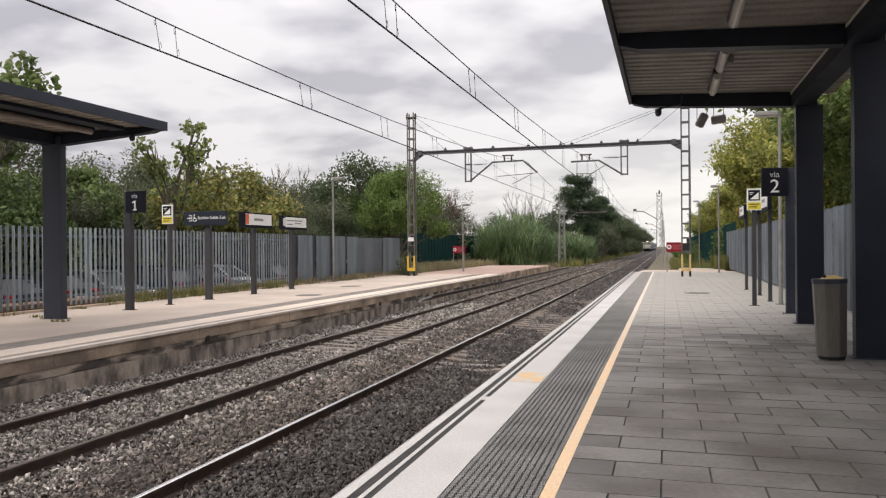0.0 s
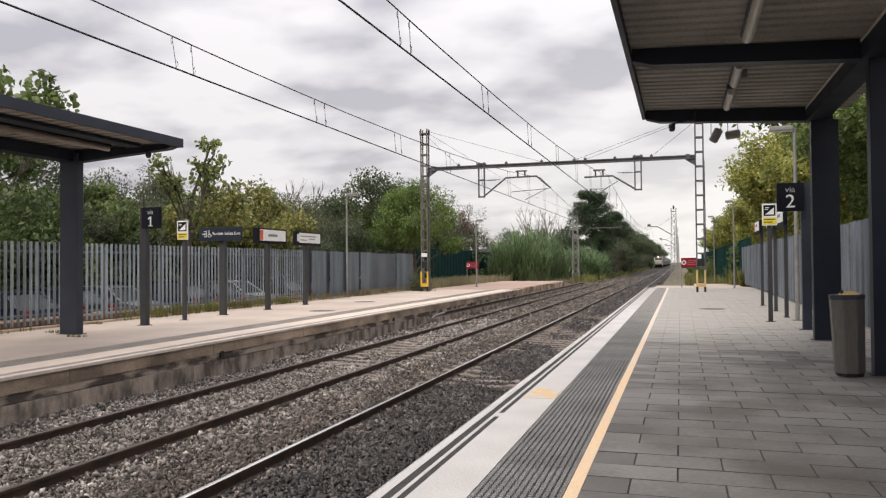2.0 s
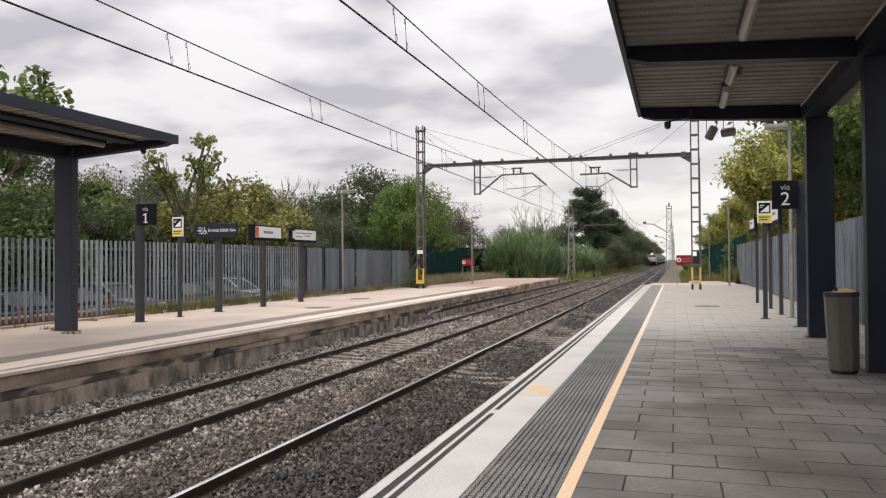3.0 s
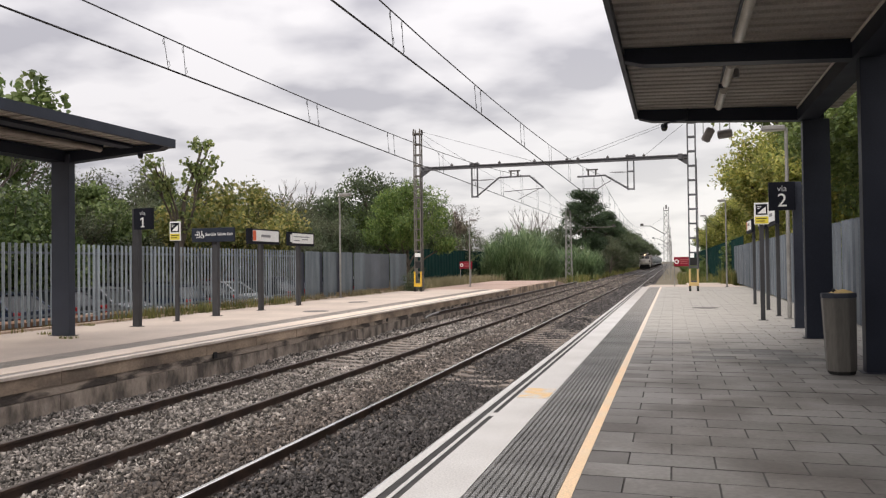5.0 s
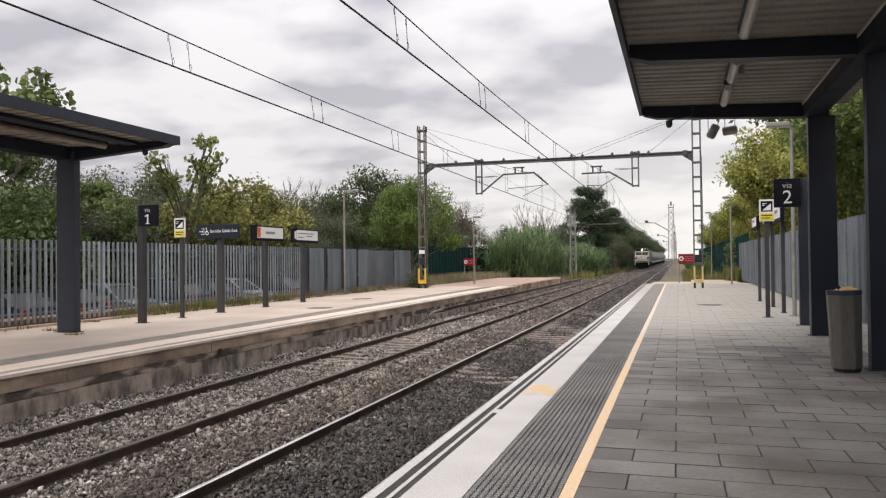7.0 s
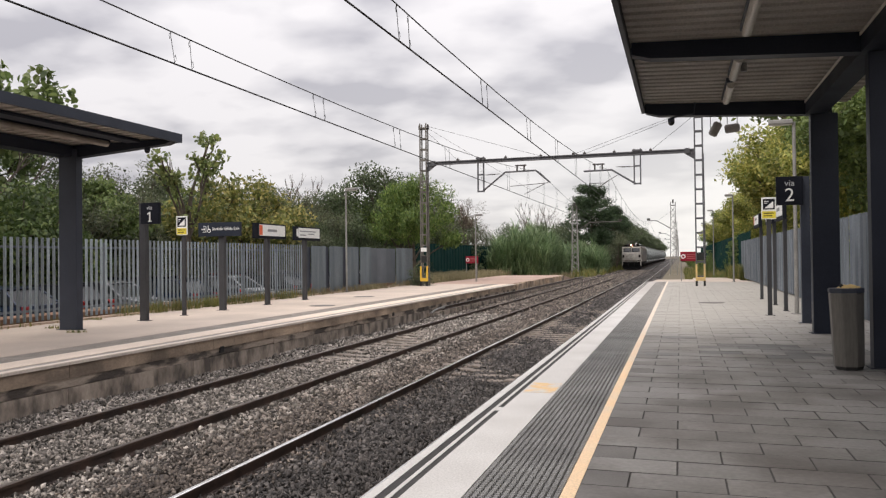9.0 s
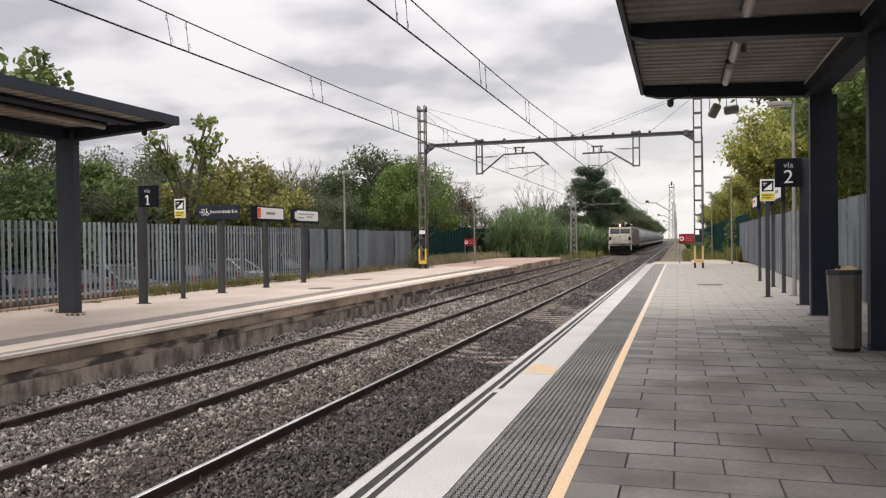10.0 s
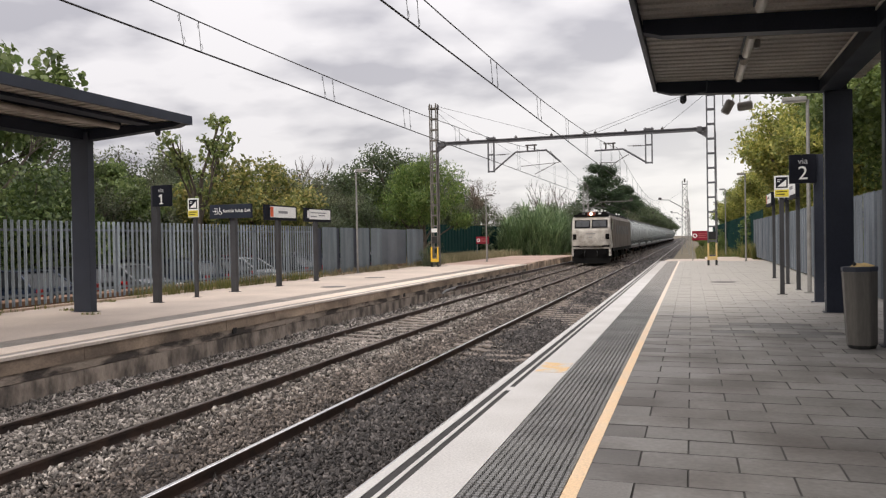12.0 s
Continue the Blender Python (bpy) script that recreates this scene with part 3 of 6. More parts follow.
def build_ballast():
    """Loose stones, thickest close by, heaped between the sleepers."""
    rng = np.random.default_rng(7)
    base = np.array([(1, 0, 0), (-1, 0, 0), (0, 1, 0), (0, -1, 0), (0, 0, 1), (0, 0, -1)], float)
    tri = np.array([(0, 2, 4), (2, 1, 4), (1, 3, 4), (3, 0, 4), (2, 0, 5), (1, 2, 5), (3, 1, 5), (0, 3, 5)])
    rails = [TX1 - HALF_G, TX1 + HALF_G, TX2 - HALF_G, TX2 + HALF_G]

    def lay(name, x0, x1, mt, label, zoff, wobble=0.25, ya=-12, yb=130):
        P, S = [], []
        for y0, y1, dens, size in ((-12, 4, 120, 0.06), (4, 9, 1050, 0.0265), (9, 16, 860, 0.029), (16, 28, 480, 0.036), (28, 60, 150, 0.056), (60, 130, 34, 0.08)):
            y0, y1 = max(y0, ya), min(y1, yb)
            if y1 <= y0:
                continue
            n = int((x1 - x0) * (y1 - y0) * dens)
            p = np.column_stack([rng.uniform(x0, x1, n), rng.uniform(y0, y1, n), np.zeros(n)])
            inner = (p[:, 0] > x0 + 0.5) & (p[:, 0] < x1 - 0.5)
            p[:, 0] = np.clip(p[:, 0] + np.where(inner, 0, rng.normal(0, wobble, n)), EDGE_L - 0.02, EDGE_R)
            P.append(p), S.append(size * rng.uniform(0.55, 1.35, n))
        P, S = np.concatenate(P), np.concatenate(S)
        keep = np.ones(len(P), bool)
        for r in rails:
            keep &= np.abs(P[:, 0] - r) > 0.05
        # worn places where the sleepers show through
        over = (np.abs((P[:, 1] + 3 + 0.3) % 0.6 - 0.3) < 0.15) & (rng.uniform(0, 1, len(P)) < np.where(P[:, 0] < -5.5, 0.95, 0.8))
        bare1 = (np.abs(P[:, 0] - TX1) < 0.8) & (P[:, 1] > 14.5) & (P[:, 1] < 23.5)
        bare2 = (np.abs(P[:, 0] - TX2) < 0.85) & (P[:, 1] > 20) & (P[:, 1] < 34)
        keep &= ~(over & (bare1 | bare2))
        P, S = P[keep], S[keep]
        worn = ((np.abs(P[:, 0] - TX1) < 0.8) & (P[:, 1] > 14.5) & (P[:, 1] < 23.5)) | ((np.abs(P[:, 0] - TX2) < 0.85) & (P[:, 1] > 20) & (P[:, 1] < 34))
        near = np.minimum.reduce([np.abs(P[:, 0] - r) for r in rails])
        hump = 0.02 * np.sin(P[:, 1] * 1.7 + P[:, 0] * 2.3) + 0.02 * np.sin(P[:, 1] * 0.63 + 1.1 * P[:, 0])
        P[:, 2] = BED_Z + 0.012 + zoff + hump * np.clip(near * 4, 0.2, 1) + rng.uniform(0, 0.03, len(P)) - np.where(worn, np.where(P[:, 0] < -5.5, 0.036, 0.02), 0.0)
        n = len(P)
        q = rng.normal(size=(n, 3, 3))
        a = q[:, 0] / np.linalg.norm(q[:, 0], axis=1)[:, None]
        b = np.cross(a, q[:, 1]); b /= np.linalg.norm(b, axis=1)[:, None]
        c = np.cross(a, b)
        R = np.stack([a, b, c], 1)
        sq = rng.uniform(0.24, 1.75, (n, 1, 3))
        loc = sq * base[None] * rng.uniform(0.5, 1.25, (n, 6, 1)) + rng.normal(0, 0.24, (n, 6, 3))
        co = np.einsum("nij,njk->nik", loc * S[:, None, None], R) + P[:, None]
        faces = (tri[None] + 6 * np.arange(n)[:, None, None]).reshape(-1, 3)
        me = raw_mesh(name, co.reshape(-1, 3), faces, 3)
        tagged(mesh_part(name, me, mt), label, "ballast", kind="stuff")

    lay("ballast", EDGE_L - 0.02, -5.95, M_STONE1, "light grey crushed stone ballast", 0.01, yb=31)
    lay("ballast", EDGE_L - 0.02, -5.95, M_STONE3, "grimy brown crushed stone ballast", 0.01, ya=30.5)
    lay("ballast", -5.95, -4.55, M_STONE3, "brown rust-stained crushed stone ballast", 0.005)
    lay("ballast", -4.55, EDGE_R, M_STONE2, "dark brown-grey crushed stone ballast", 0.0)


def build_side_rail():
    """A spare rail lying on a concrete ledge along the left wall, its end bent down."""
    x, top = EDGE_L + 0.06, -0.39
    bm = bmesh.new()
    prism(bm, [(p[0], p[1] - RAIL_Z + top) for p in rail_profile(x)], 30.3, 78)
    rl = tagged(part("spare_rail", bm, M_RAIL), "rusty spare rail lying along the platform wall", "rail")
    part("rail_head", boxes((x - 0.034, x + 0.034, 30.3, 78, top - 0.006, top)), M_GALV, rl)
    bm = bmesh.new()
    tube(bm, [(x, 30.35, top - 0.05), (x, 29.6, top - 0.055), (x + 0.01, 29.0, top - 0.09), (x + 0.03, 28.5, top - 0.17)], 0.05, 8)
    part("bent_end", bm, M_GALV, rl, "pale bent end")
    tagged(part("cable_trough", boxes((EDGE_L - 0.3, EDGE_L + 0.17, 28.3, 78, -0.95, top - 0.158)), M_WALL), "low concrete ledge beside the track", "ledge", kind="structure")


# ---------- fences ----------
def build_fences():
    fc = thing("palisade_fence", "pale blue-grey steel palisade fence along the platform", "fence", (FENCE_L, 0, 0))
    H = 2.27
    for z in (0.35, 2.02):
        part("fence_rail", boxes((-0.06, -0.02, 6, 31.2, z - 0.03, z + 0.03)), M_SHEET, fc)
    bm = bmesh.new()
    prism(bm, [(-0.012, 0), (-0.006, 0.025), (0.008, 0.04), (0.008, 0.058), (-0.006, 0.073), (-0.012, 0.098), (-0.016, 0.098), (-0.010, 0.07), (0.003, 0.056), (0.003, 0.042), (-0.010, 0.028), (-0.016, 0.0)], 0, 1)
    for v in bm.verts:
        v.co = Vector((v.co.x, v.co.z, v.co.y * (H - 0.08) + 0.08))
    bmesh.ops.recalc_face_normals(bm, faces=bm.faces)
    me = bpy.data.meshes.new("slat")
    bm.to_mesh(me), bm.free()
    me.materials.append(M_PALE)
    for k in range(128):
        ob = new("slat", me)
        ob.parent, ob.location = fc, (0, 6.1 + k * 0.196, 0)
    for k in range(11):
        part("post", boxes((-0.14, -0.06, 6 + 2.5 * k, 6.08 + 2.5 * k, 0, H - 0.1)), M_SHEET, fc)

    def sheet(fc, y0, y1, h, mt, wide, name="panel"):
        y, k = y0, 0
        bm = bmesh.new()
        pr = [(-0.02, 0.0), (-0.02, wide * 0.44), (0.03, wide * 0.5), (0.03, wide * 0.94), (-0.02, wide), (-0.03, wide), (0.02, wide * 0.94), (0.02, wide * 0.5), (-0.03, wide * 0.44), (-0.03, 0.0)]
        prism(bm, pr, 0, 1)
        for v in bm.verts:
            v.co = Vector((v.co.x, v.co.z, v.co.y * h))
        bmesh.ops.recalc_face_normals(bm, faces=bm.faces)
        me = bpy.data.meshes.new(name)
        bm.to_mesh(me), bm.free()
        me.materials.append(mt)
        rng = random.Random(int(y0))
        while y < y1:
            ob = new(name, me)
            ob.parent, ob.location = fc, (rng.uniform(-0.012, 0.012), y, 0.05 + rng.uniform(-0.015, 0.015))
            y += wide + 0.02

    f2 = thing("sheet_fence", "slate-grey pleated steel sheet fence with weeds at its foot", "fence", (FENCE_L, 0, 0))
    # flat ribbed boards with narrow darker boards set back between them
    bm = bmesh.new()
    pr = [(-0.03, 0.0)] + [p for k in range(10) for p in ((0.0, 0.02 + 0.145 * k), (0.012, 0.03 + 0.145 * k), (0.012, 0.115 + 0.145 * k), (0.0, 0.125 + 0.145 * k))] + [(-0.03, 1.45)]
    prism(bm, pr, 0, 1)
    for v in bm.verts:
        v.co = Vector((v.co.x, v.co.z, v.co.y * 2.2))
    bmesh.ops.recalc_face_normals(bm, faces=bm.faces)
    board = bpy.data.meshes.new("board")
    bm.to_mesh(board), bm.free()
    board.materials.append(M_BOARD)
    for y in (31.6, 33.5, 35.43, 37.2, 42.55, 43.95):
        ob = new("board", board)
        ob.parent, ob.location = f2, (0, y, 0.04)
    for y0, y1 in ((31.2, 31.6), (33.05, 33.5), (34.95, 35.43), (36.88, 37.2), (38.65, 39.7), (39.72, 41.1), (41.12, 42.55)):
        part("dark_board", boxes((-0.13, -0.08, y0 - 0.03, y1 + 0.03, 0.04, 2.2), bevel=0.01), M_SHEET if y1 - y0 > 1 else M_STEEL2, f2, "darker board set back")
    f3 = thing("sheet_fence", "tall slate-grey steel sheet fence behind the paved platform", "fence", (FENCE_R + 0.1, 0, 0))
    sheet(f3, -4, 57.2, 2.5, M_SHEET, 0.62)
    f4 = thing("sheet_fence", "dark green corrugated steel fence beyond the platform end", "fence", (-20, 0, -0.3))
    sheet(f4, 57, 112, 3.1, M_GREEN, 0.9)
    f5 = thing("sheet_fence", "dark green corrugated steel fence beside the line", "fence", (4.8, 0, -0.6))
    sheet(f5, 57.5, 190, 3.85, M_GREEN, 0.9)


# ---------- canopies ----------
def deck_profile(x0, z0, x1, z1, y0, y1, pitch=0.40):
    """A trapezoid-ribbed metal deck whose ribs run across."""
    bm = bmesh.new()
    ys = []
    y = y0
    while y < y1 - 0.01:
        ys += [(y, 0), (y + pitch * 0.55, 0), (y + pitch * 0.65, 0.05), (y + pitch * 0.9, 0.05)]
        y += pitch
    ys.append((y1, 0))
    low = [(bm.verts.new((x0, a, z0 + d)), bm.verts.new((x1, a, z1 + d))) for a, d in ys]
    for (a, b), (c, d) in zip(low, low[1:]):
        bm.faces.new((a, c, d, b))
    r = bmesh.ops.solidify(bm, geom=list(bm.faces), thickness=0.006)
    return bm


def strip_lamp(bm_body, bm_tube, x, y0, y1, z):
    box(bm_body, x - 0.085, x + 0.03, y0 - 0.05, y1 + 0.05, z, z + 0.08, bevel=0.012)
    rod(bm_tube, (x, y0 + 0.03, z - 0.035), (x, y1 - 0.03, z - 0.035), 0.068, 14)


def slanted(bm, x0, x1, y0, y1, zl0, zh0, zl1, zh1):
    """A beam whose lower and upper faces run from (zl0, zh0) at x0 to (zl1, zh1) at x1."""
    prism(bm, [(x0, zl0), (x1, zl1), (x1, zh1), (x0, zh0)], y0, y1)


def build_right_canopy():
    cn = thing("platform_canopy", "dark blue-grey steel platform canopy with a ribbed metal soffit", "canopy")
    for y in (1.75, 6.9, 12.05, 17.0):
        bm = boxes((2.55, 3.05, y - 0.17, y + 0.05, 0, 4.42), bevel=0.012)
        col = part("column", bm, M_STEEL, cn)
        part("base_plate", boxes((2.5, 3.1, y - 0.22, y + 0.1, 0, 0.012)), M_STEEL, col)
        bm = bmesh.new()
        prism(bm, [(-0.38, 4.585), (2.57, 4.425), (2.96, 4.405), (2.96, 4.69), (-0.66, 4.85), (-0.66, 4.665)], y - 0.12, y + 0.12)
        part("cross_beam", bm, M_STEEL, cn)
    part("long_beam", boxes((2.47, 2.84, -4, 17.1, 4.42, 4.70)), M_STEEL, cn)
    part("deck", deck_profile(-0.68, 4.855, 3.3, 4.69, -4, 17.1, 0.31), M_DECK, cn, "ribbed grey-beige metal soffit")
    bm = bmesh.new()
    slanted(bm, -0.68, 3.35, -4, 17.15, 4.925, 4.985, 4.765, 4.825)
    part("roof_sheet", bm, M_STEEL2, cn)
    part("fascia", boxes((-0.75, -0.68, -4, 17.16, 4.70, 5.0)), M_STEEL, cn)
    part("end_fascia", boxes((-0.68, 3.35, 17.12, 17.16, 4.70, 4.98)), M_STEEL, cn)
    part("soffit_trim", boxes((2.454, 2.468, -4, 16.9, 4.655, 4.70)), M_DECK, cn)
    bm = bmesh.new()
    tube(bm, [(0.35, 16.85, 4.82), (0.33, 16.86, 4.58), (-0.1, 16.87, 4.53), (-0.13, 16.87, 4.5)], 0.018)
    part("conduit", bm, M_STEEL2, cn)
    for y0, y1 in ((8.9, 11.2), (12.6, 14.0), (14.5, 16.1), (4.2, 5.8)):
        lp = thing("strip_light", "off-white fluorescent strip light under the canopy", "strip light", (0.92, 0, 4.68), group="canopy strip lights")
        a, b = bmesh.new(), bmesh.new()
        strip_lamp(a, b, 0, y0, y1, 0.0)
        part("housing", a, M_STEEL2, lp, "dark housing")
        box(b, -0.03, 0.03, (y0 + y1) / 2 - 0.03, (y0 + y1) / 2 + 0.03, 0.06, 0.13)
        part("tube_cover", b, M_TUBE, lp, smooth=False)
    sn = thing("dome_camera", "small dark security dome camera under the beam", "camera", (-0.13, 16.87, 4.42))
    bm = bmesh.new()
    bmesh.ops.create_uvsphere(bm, u_segments=16, v_segments=10, radius=0.065)
    part("dome", bm, M_GLASS, sn, smooth=True)
    bm = bmesh.new()
    rod(bm, (0, 0, 0.0), (0, 0, 0.09), 0.07, 14)
    part("mount", bm, M_STEEL2, sn)
    sn2 = thing("sensor", "small grey round sensor beside the strip light", "sensor", (1.06, 13.5, 4.68))
    bm = bmesh.new()
    rod(bm, (0, 0, -0.05), (0, 0, 0.09), 0.05, 12)
    part("body", bm, M_GALV, sn2)
    for x, tilt in ((0.77, 28), (1.11, 84)):
        ls = thing("loudspeaker", "grey cylindrical horn loudspeaker hung from the canopy", "loudspeaker", (x, 17.4, 4.31), group="hung loudspeakers")
        bm = bmesh.new()
        m = Matrix.Rotation(radians(tilt), 4, "Y")
        rod(bm, m @ Vector((0, 0, -0.15)), m @ Vector((0, 0, 0.15)), 0.095, 18)
        bmesh.ops.bevel(bm, geom=[e for e in bm.edges if len(e.link_faces) == 2 and e.calc_face_angle() > 1.0], offset=0.02, segments=2, affect="EDGES")
        part("body", bm, M_SPEAKER, ls)
        for s in (-0.1, 0.1):
            bm = bmesh.new()
            tube(bm, [(s, 0, 0.02), (s, -0.1, 0.38), (s, -0.32, 0.41)], 0.008)
            part("bracket", bm, M_GALV, ls)


def build_left_canopy():
    cn = thing("platform_canopy", "dark blue-grey steel canopy on the opposite platform", "canopy")
    for y in (4.55, 9.7, 14.85):
        col = part("column", boxes((-14.15, -13.64, y - 0.17, y + 0.03, 0, 4.3), bevel=0.012), M_STEEL2, cn)
        part("base_plate", boxes((-14.21, -13.58, y - 0.22, y + 0.08, 0, 0.012)), M_STEEL, col)
        bm = bmesh.new()
        prism(bm, [(-11.2, 4.28), (-13.72, 4.10), (-14.22, 4.10), (-14.22, 4.38), (-11.05, 4.40), (-11.05, 4.33)], y - 0.12, y + 0.12)
        part("cross_beam", bm, M_STEEL, cn)
    part("long_beam", boxes((-14.2, -13.76, -2, 14.95, 4.12, 4.38)), M_STEEL, cn)
    part("deck", deck_profile(-15.6, 4.40, -11.03, 4.41, -2, 15.0, 0.3), M_DECK, cn, "ribbed grey-beige metal soffit")
    part("roof_sheet", boxes((-15.6, -11.04, -2, 15.02, 4.465, 4.52)), M_STEEL2, cn)
    part("fascia", boxes((-11.04, -10.96, -2, 15.06, 4.34, 4.54)), M_STEEL2, cn)
    part("end_fascia", boxes((-15.6, -11.04, 15.02, 15.06, 4.34, 4.52)), M_STEEL2, cn)
    lp = thing("strip_light", "long browned strip light under the canopy", "strip light", (-12.3, 0, 4.3), group="canopy strip lights")
    a, b = bmesh.new(), bmesh.new()
    strip_lamp(a, b, 0, 10.3, 14.2, 0.0)
    box(a, -0.03, 0.03, 12, 12.1, 0.06, 0.11)
    # dark strip added to stand in for the shadow gap beside the tube
    box(a, 0.18, 0.55, 9.9, 14.6, 0.03, 0.1, bevel=0.01)
    part("housing", a, M_STEEL, lp, "dark housing with a strip drawn for the shadow gap")
    part("tube_cover", b, M_BROWNED, lp)
    sn = thing("dome_camera", "small dark security dome camera under the beam", "camera", (-11.72, 14.8, 4.16))
    bm = bmesh.new()
    bmesh.ops.create_uvsphere(bm, u_segments=12, v_segments=8, radius=0.06)
    part("dome", bm, M_GLASS, sn, smooth=True)
    bm = bmesh.new()
    rod(bm, (0, 0, 0), (0, 0, 0.12), 0.065, 12)
    part("mount", bm, M_STEEL2, sn)


# ---------- signs ----------
def sign_post(parent, w, h, mt):
    p = part("post", boxes((-w / 2, w / 2, -w * 0.35, w * 0.35, 0, h), bevel=0.008), mt, parent)
    part("base_plate", boxes((-w / 2 - 0.07, w / 2 + 0.07, -w / 2, w / 2, 0, 0.014)), mt, p)


def via_sign(at, number, post_dx, mt):
    s = thing("platform_sign", "black flag sign reading via %s on a dark post" % number, "sign", at, group="via signs")
    sign_post(s, 0.2, at_top(number), mt)
    a, b = post_dx
    z0, z1 = (2.74, 3.40) if number == "2" else (2.61, 3.18)
    pn = part("panel", boxes((a, b, -0.2, -0.10, z0, z1), bevel=0.008), M_SIGNBK, s, "black sign panel")
    cx, h = (a + b) / 2, z1 - z0
    lettering("via", h * 0.30, M_VIA, pn, (cx, -0.203, z0 + h * 0.76))
    nb = lettering(number, h * 0.66, M_SIGNWH, pn, (cx, -0.203, z0 + h * 0.33))
    if number == "1":
        # the flag and the foot of the figure
        bm = boxes((-0.055, 0.07, -0.13, -0.105, -0.002, 0.002), (-0.012, 0.03, -0.11, 0.13, -0.002, 0.002))
        vs = [bm.verts.new(p) for p in ((-0.012, 0.13, 0.002), (-0.068, 0.09, 0.002), (-0.068, 0.052, 0.002), (-0.012, 0.085, 0.002))]
        bm.faces.new(vs)
        ob = part("lettering", bm, M_SIGNWH, pn)
        ob.matrix_basis = pose(cx, -0.203, z0 + h * 0.33, 90)
        bpy.data.objects.remove(nb)


def at_top(number):
    return 3.4 if number == "2" else 3.18


def picto_sign(at, w, z0, z1):
    s = thing("safety_sign", "white and yellow pictogram warning sign on a grey post", "sign", at, group="warning signs")
    sign_post(s, 0.11, z1 - 0.05, M_POST)
    pn = part("panel", boxes((-w / 2, w / 2, -0.10, -0.06, z0, z1), bevel=0.006), M_SIGNWH, s)
    h = z1 - z0
    part("yellow_field", boxes((-w / 2 + 0.015, w / 2 - 0.015, -0.104, -0.09, z0 + 0.02, z0 + h * 0.36)), M_SIGNYE, pn)
    bm = boxes((-w * 0.4, w * 0.4, -0.104, -0.09, z0 + h * 0.44, z0 + h * 0.93))
    part("pictogram", bm, M_SIGNBK, pn)
    bm = boxes((-w * 0.3, -w * 0.02, -0.108, -0.09, z0 + h * 0.80, z0 + h * 0.83), (-w * 0.3, -w * 0.12, -0.108, -0.09, z0 + h * 0.72, z0 + h * 0.75))
    prism(bm, [(-w * 0.3, z0 + h * 0.50), (w * 0.3, z0 + h * 0.50), (w * 0.3, z0 + h * 0.82)], -0.108, -0.09)
    part("pictogram_lines", bm, M_SIGNWH, pn)
    part("print_bar", boxes((-w * 0.36, w * 0.36, -0.107, -0.09, z0 + h * 0.25, z0 + h * 0.29), (-w * 0.36, w * 0.2, -0.107, -0.09, z0 + h * 0.13, z0 + h * 0.17)), M_SIGNBK, pn)


def exit_sign(at):
    s = thing("exit_sign", "blue-grey exit sign with white lettering on a dark post", "sign", at)
    sign_post(s, 0.2, 2.8, M_POST)
    pn = part("panel", boxes((-0.78, 0.78, -0.18, -0.10, 2.39, 2.84), bevel=0.01), M_SIGNBL, s)
    lettering("Sortida Salida Exit", 0.14, M_SIGNWH, pn, (-0.27, -0.183, 2.63), align="LEFT")
    bm = boxes((-0.58, -0.56, -0.184, -0.17, 2.70, 2.72), (-0.60, -0.48, -0.184, -0.17, 2.705, 2.725), (-0.60, -0.48, -0.184, -0.17, 2.525, 2.545), (-0.50, -0.48, -0.184, -0.17, 2.525, 2.725),
               (-0.66, -0.55, -0.184, -0.17, 2.612, 2.638))
    prism(bm, [(-0.57, 2.575), (-0.52, 2.625), (-0.57, 2.675)], -0.184, -0.17)
    part("arrow_mark", bm, M_SIGNWH, pn)
    bm = bmesh.new()
    tube(bm, [(-0.38 + 0.055 * math.cos(q * 0.55), -0.184, 2.575 + 0.055 * math.sin(q * 0.55)) for q in range(-8, 4)], 0.01, 5)
    tube(bm, [(-0.40, -0.184, 2.70), (-0.395, -0.184, 2.61), (-0.34, -0.184, 2.61), (-0.315, -0.184, 2.54)], 0.012, 5)
    rod(bm, (-0.40, -0.19, 2.725), (-0.40, -0.178, 2.725), 0.02, 10)
    part("access_mark", bm, M_SIGNWH, pn)


def board_sign(at, rz, z0, z1, length, orange, post=0.19):
    """A long name board beside the line; its face looks along local -y."""
    s = thing("name_board", "white station name board in a dark frame on a post", "sign", at, group="name boards", rz=rz)
    sign_post(s, post, z1 - 0.05, M_POST)
    L = length / 2
    fr = part("frame", boxes((-L - 0.1, L + 0.1, -0.16, -0.06, z0 - 0.05, z1 + 0.02), bevel=0.008), M_SIGNBK, s)
    part("panel", boxes((-L + 0.2, L, -0.175, -0.155, z0 + 0.05, z1 - 0.03)), M_SIGNWH, s, "white printed panel")
    if orange:
        part("line_mark", boxes((-L + 0.2, -L + 0.4, -0.18, -0.17, z0 + 0.07, z1 - 0.05)), M_SIGNOR, s)
        part("print_bar", boxes((-0.25, 0.4, -0.18, -0.17, z0 + 0.2, z0 + 0.29)), M_GREYTXT, s)
    else:
        part("line_mark", boxes((-L + 0.04, -L + 0.16, -0.18, -0.15, z0 + 0.10, z1 - 0.08)), M_SIGNWH, s)
        part("print_bar", boxes((-L + 0.3, 0.65, -0.18, -0.17, z0 + 0.29, z0 + 0.33), (-L + 0.3, -0.2, -0.18, -0.17, z0 + 0.14, z0 + 0.18), (0.0, 0.5, -0.18, -0.17, z0 + 0.19, z0 + 0.23)), M_GREYTXT, s)


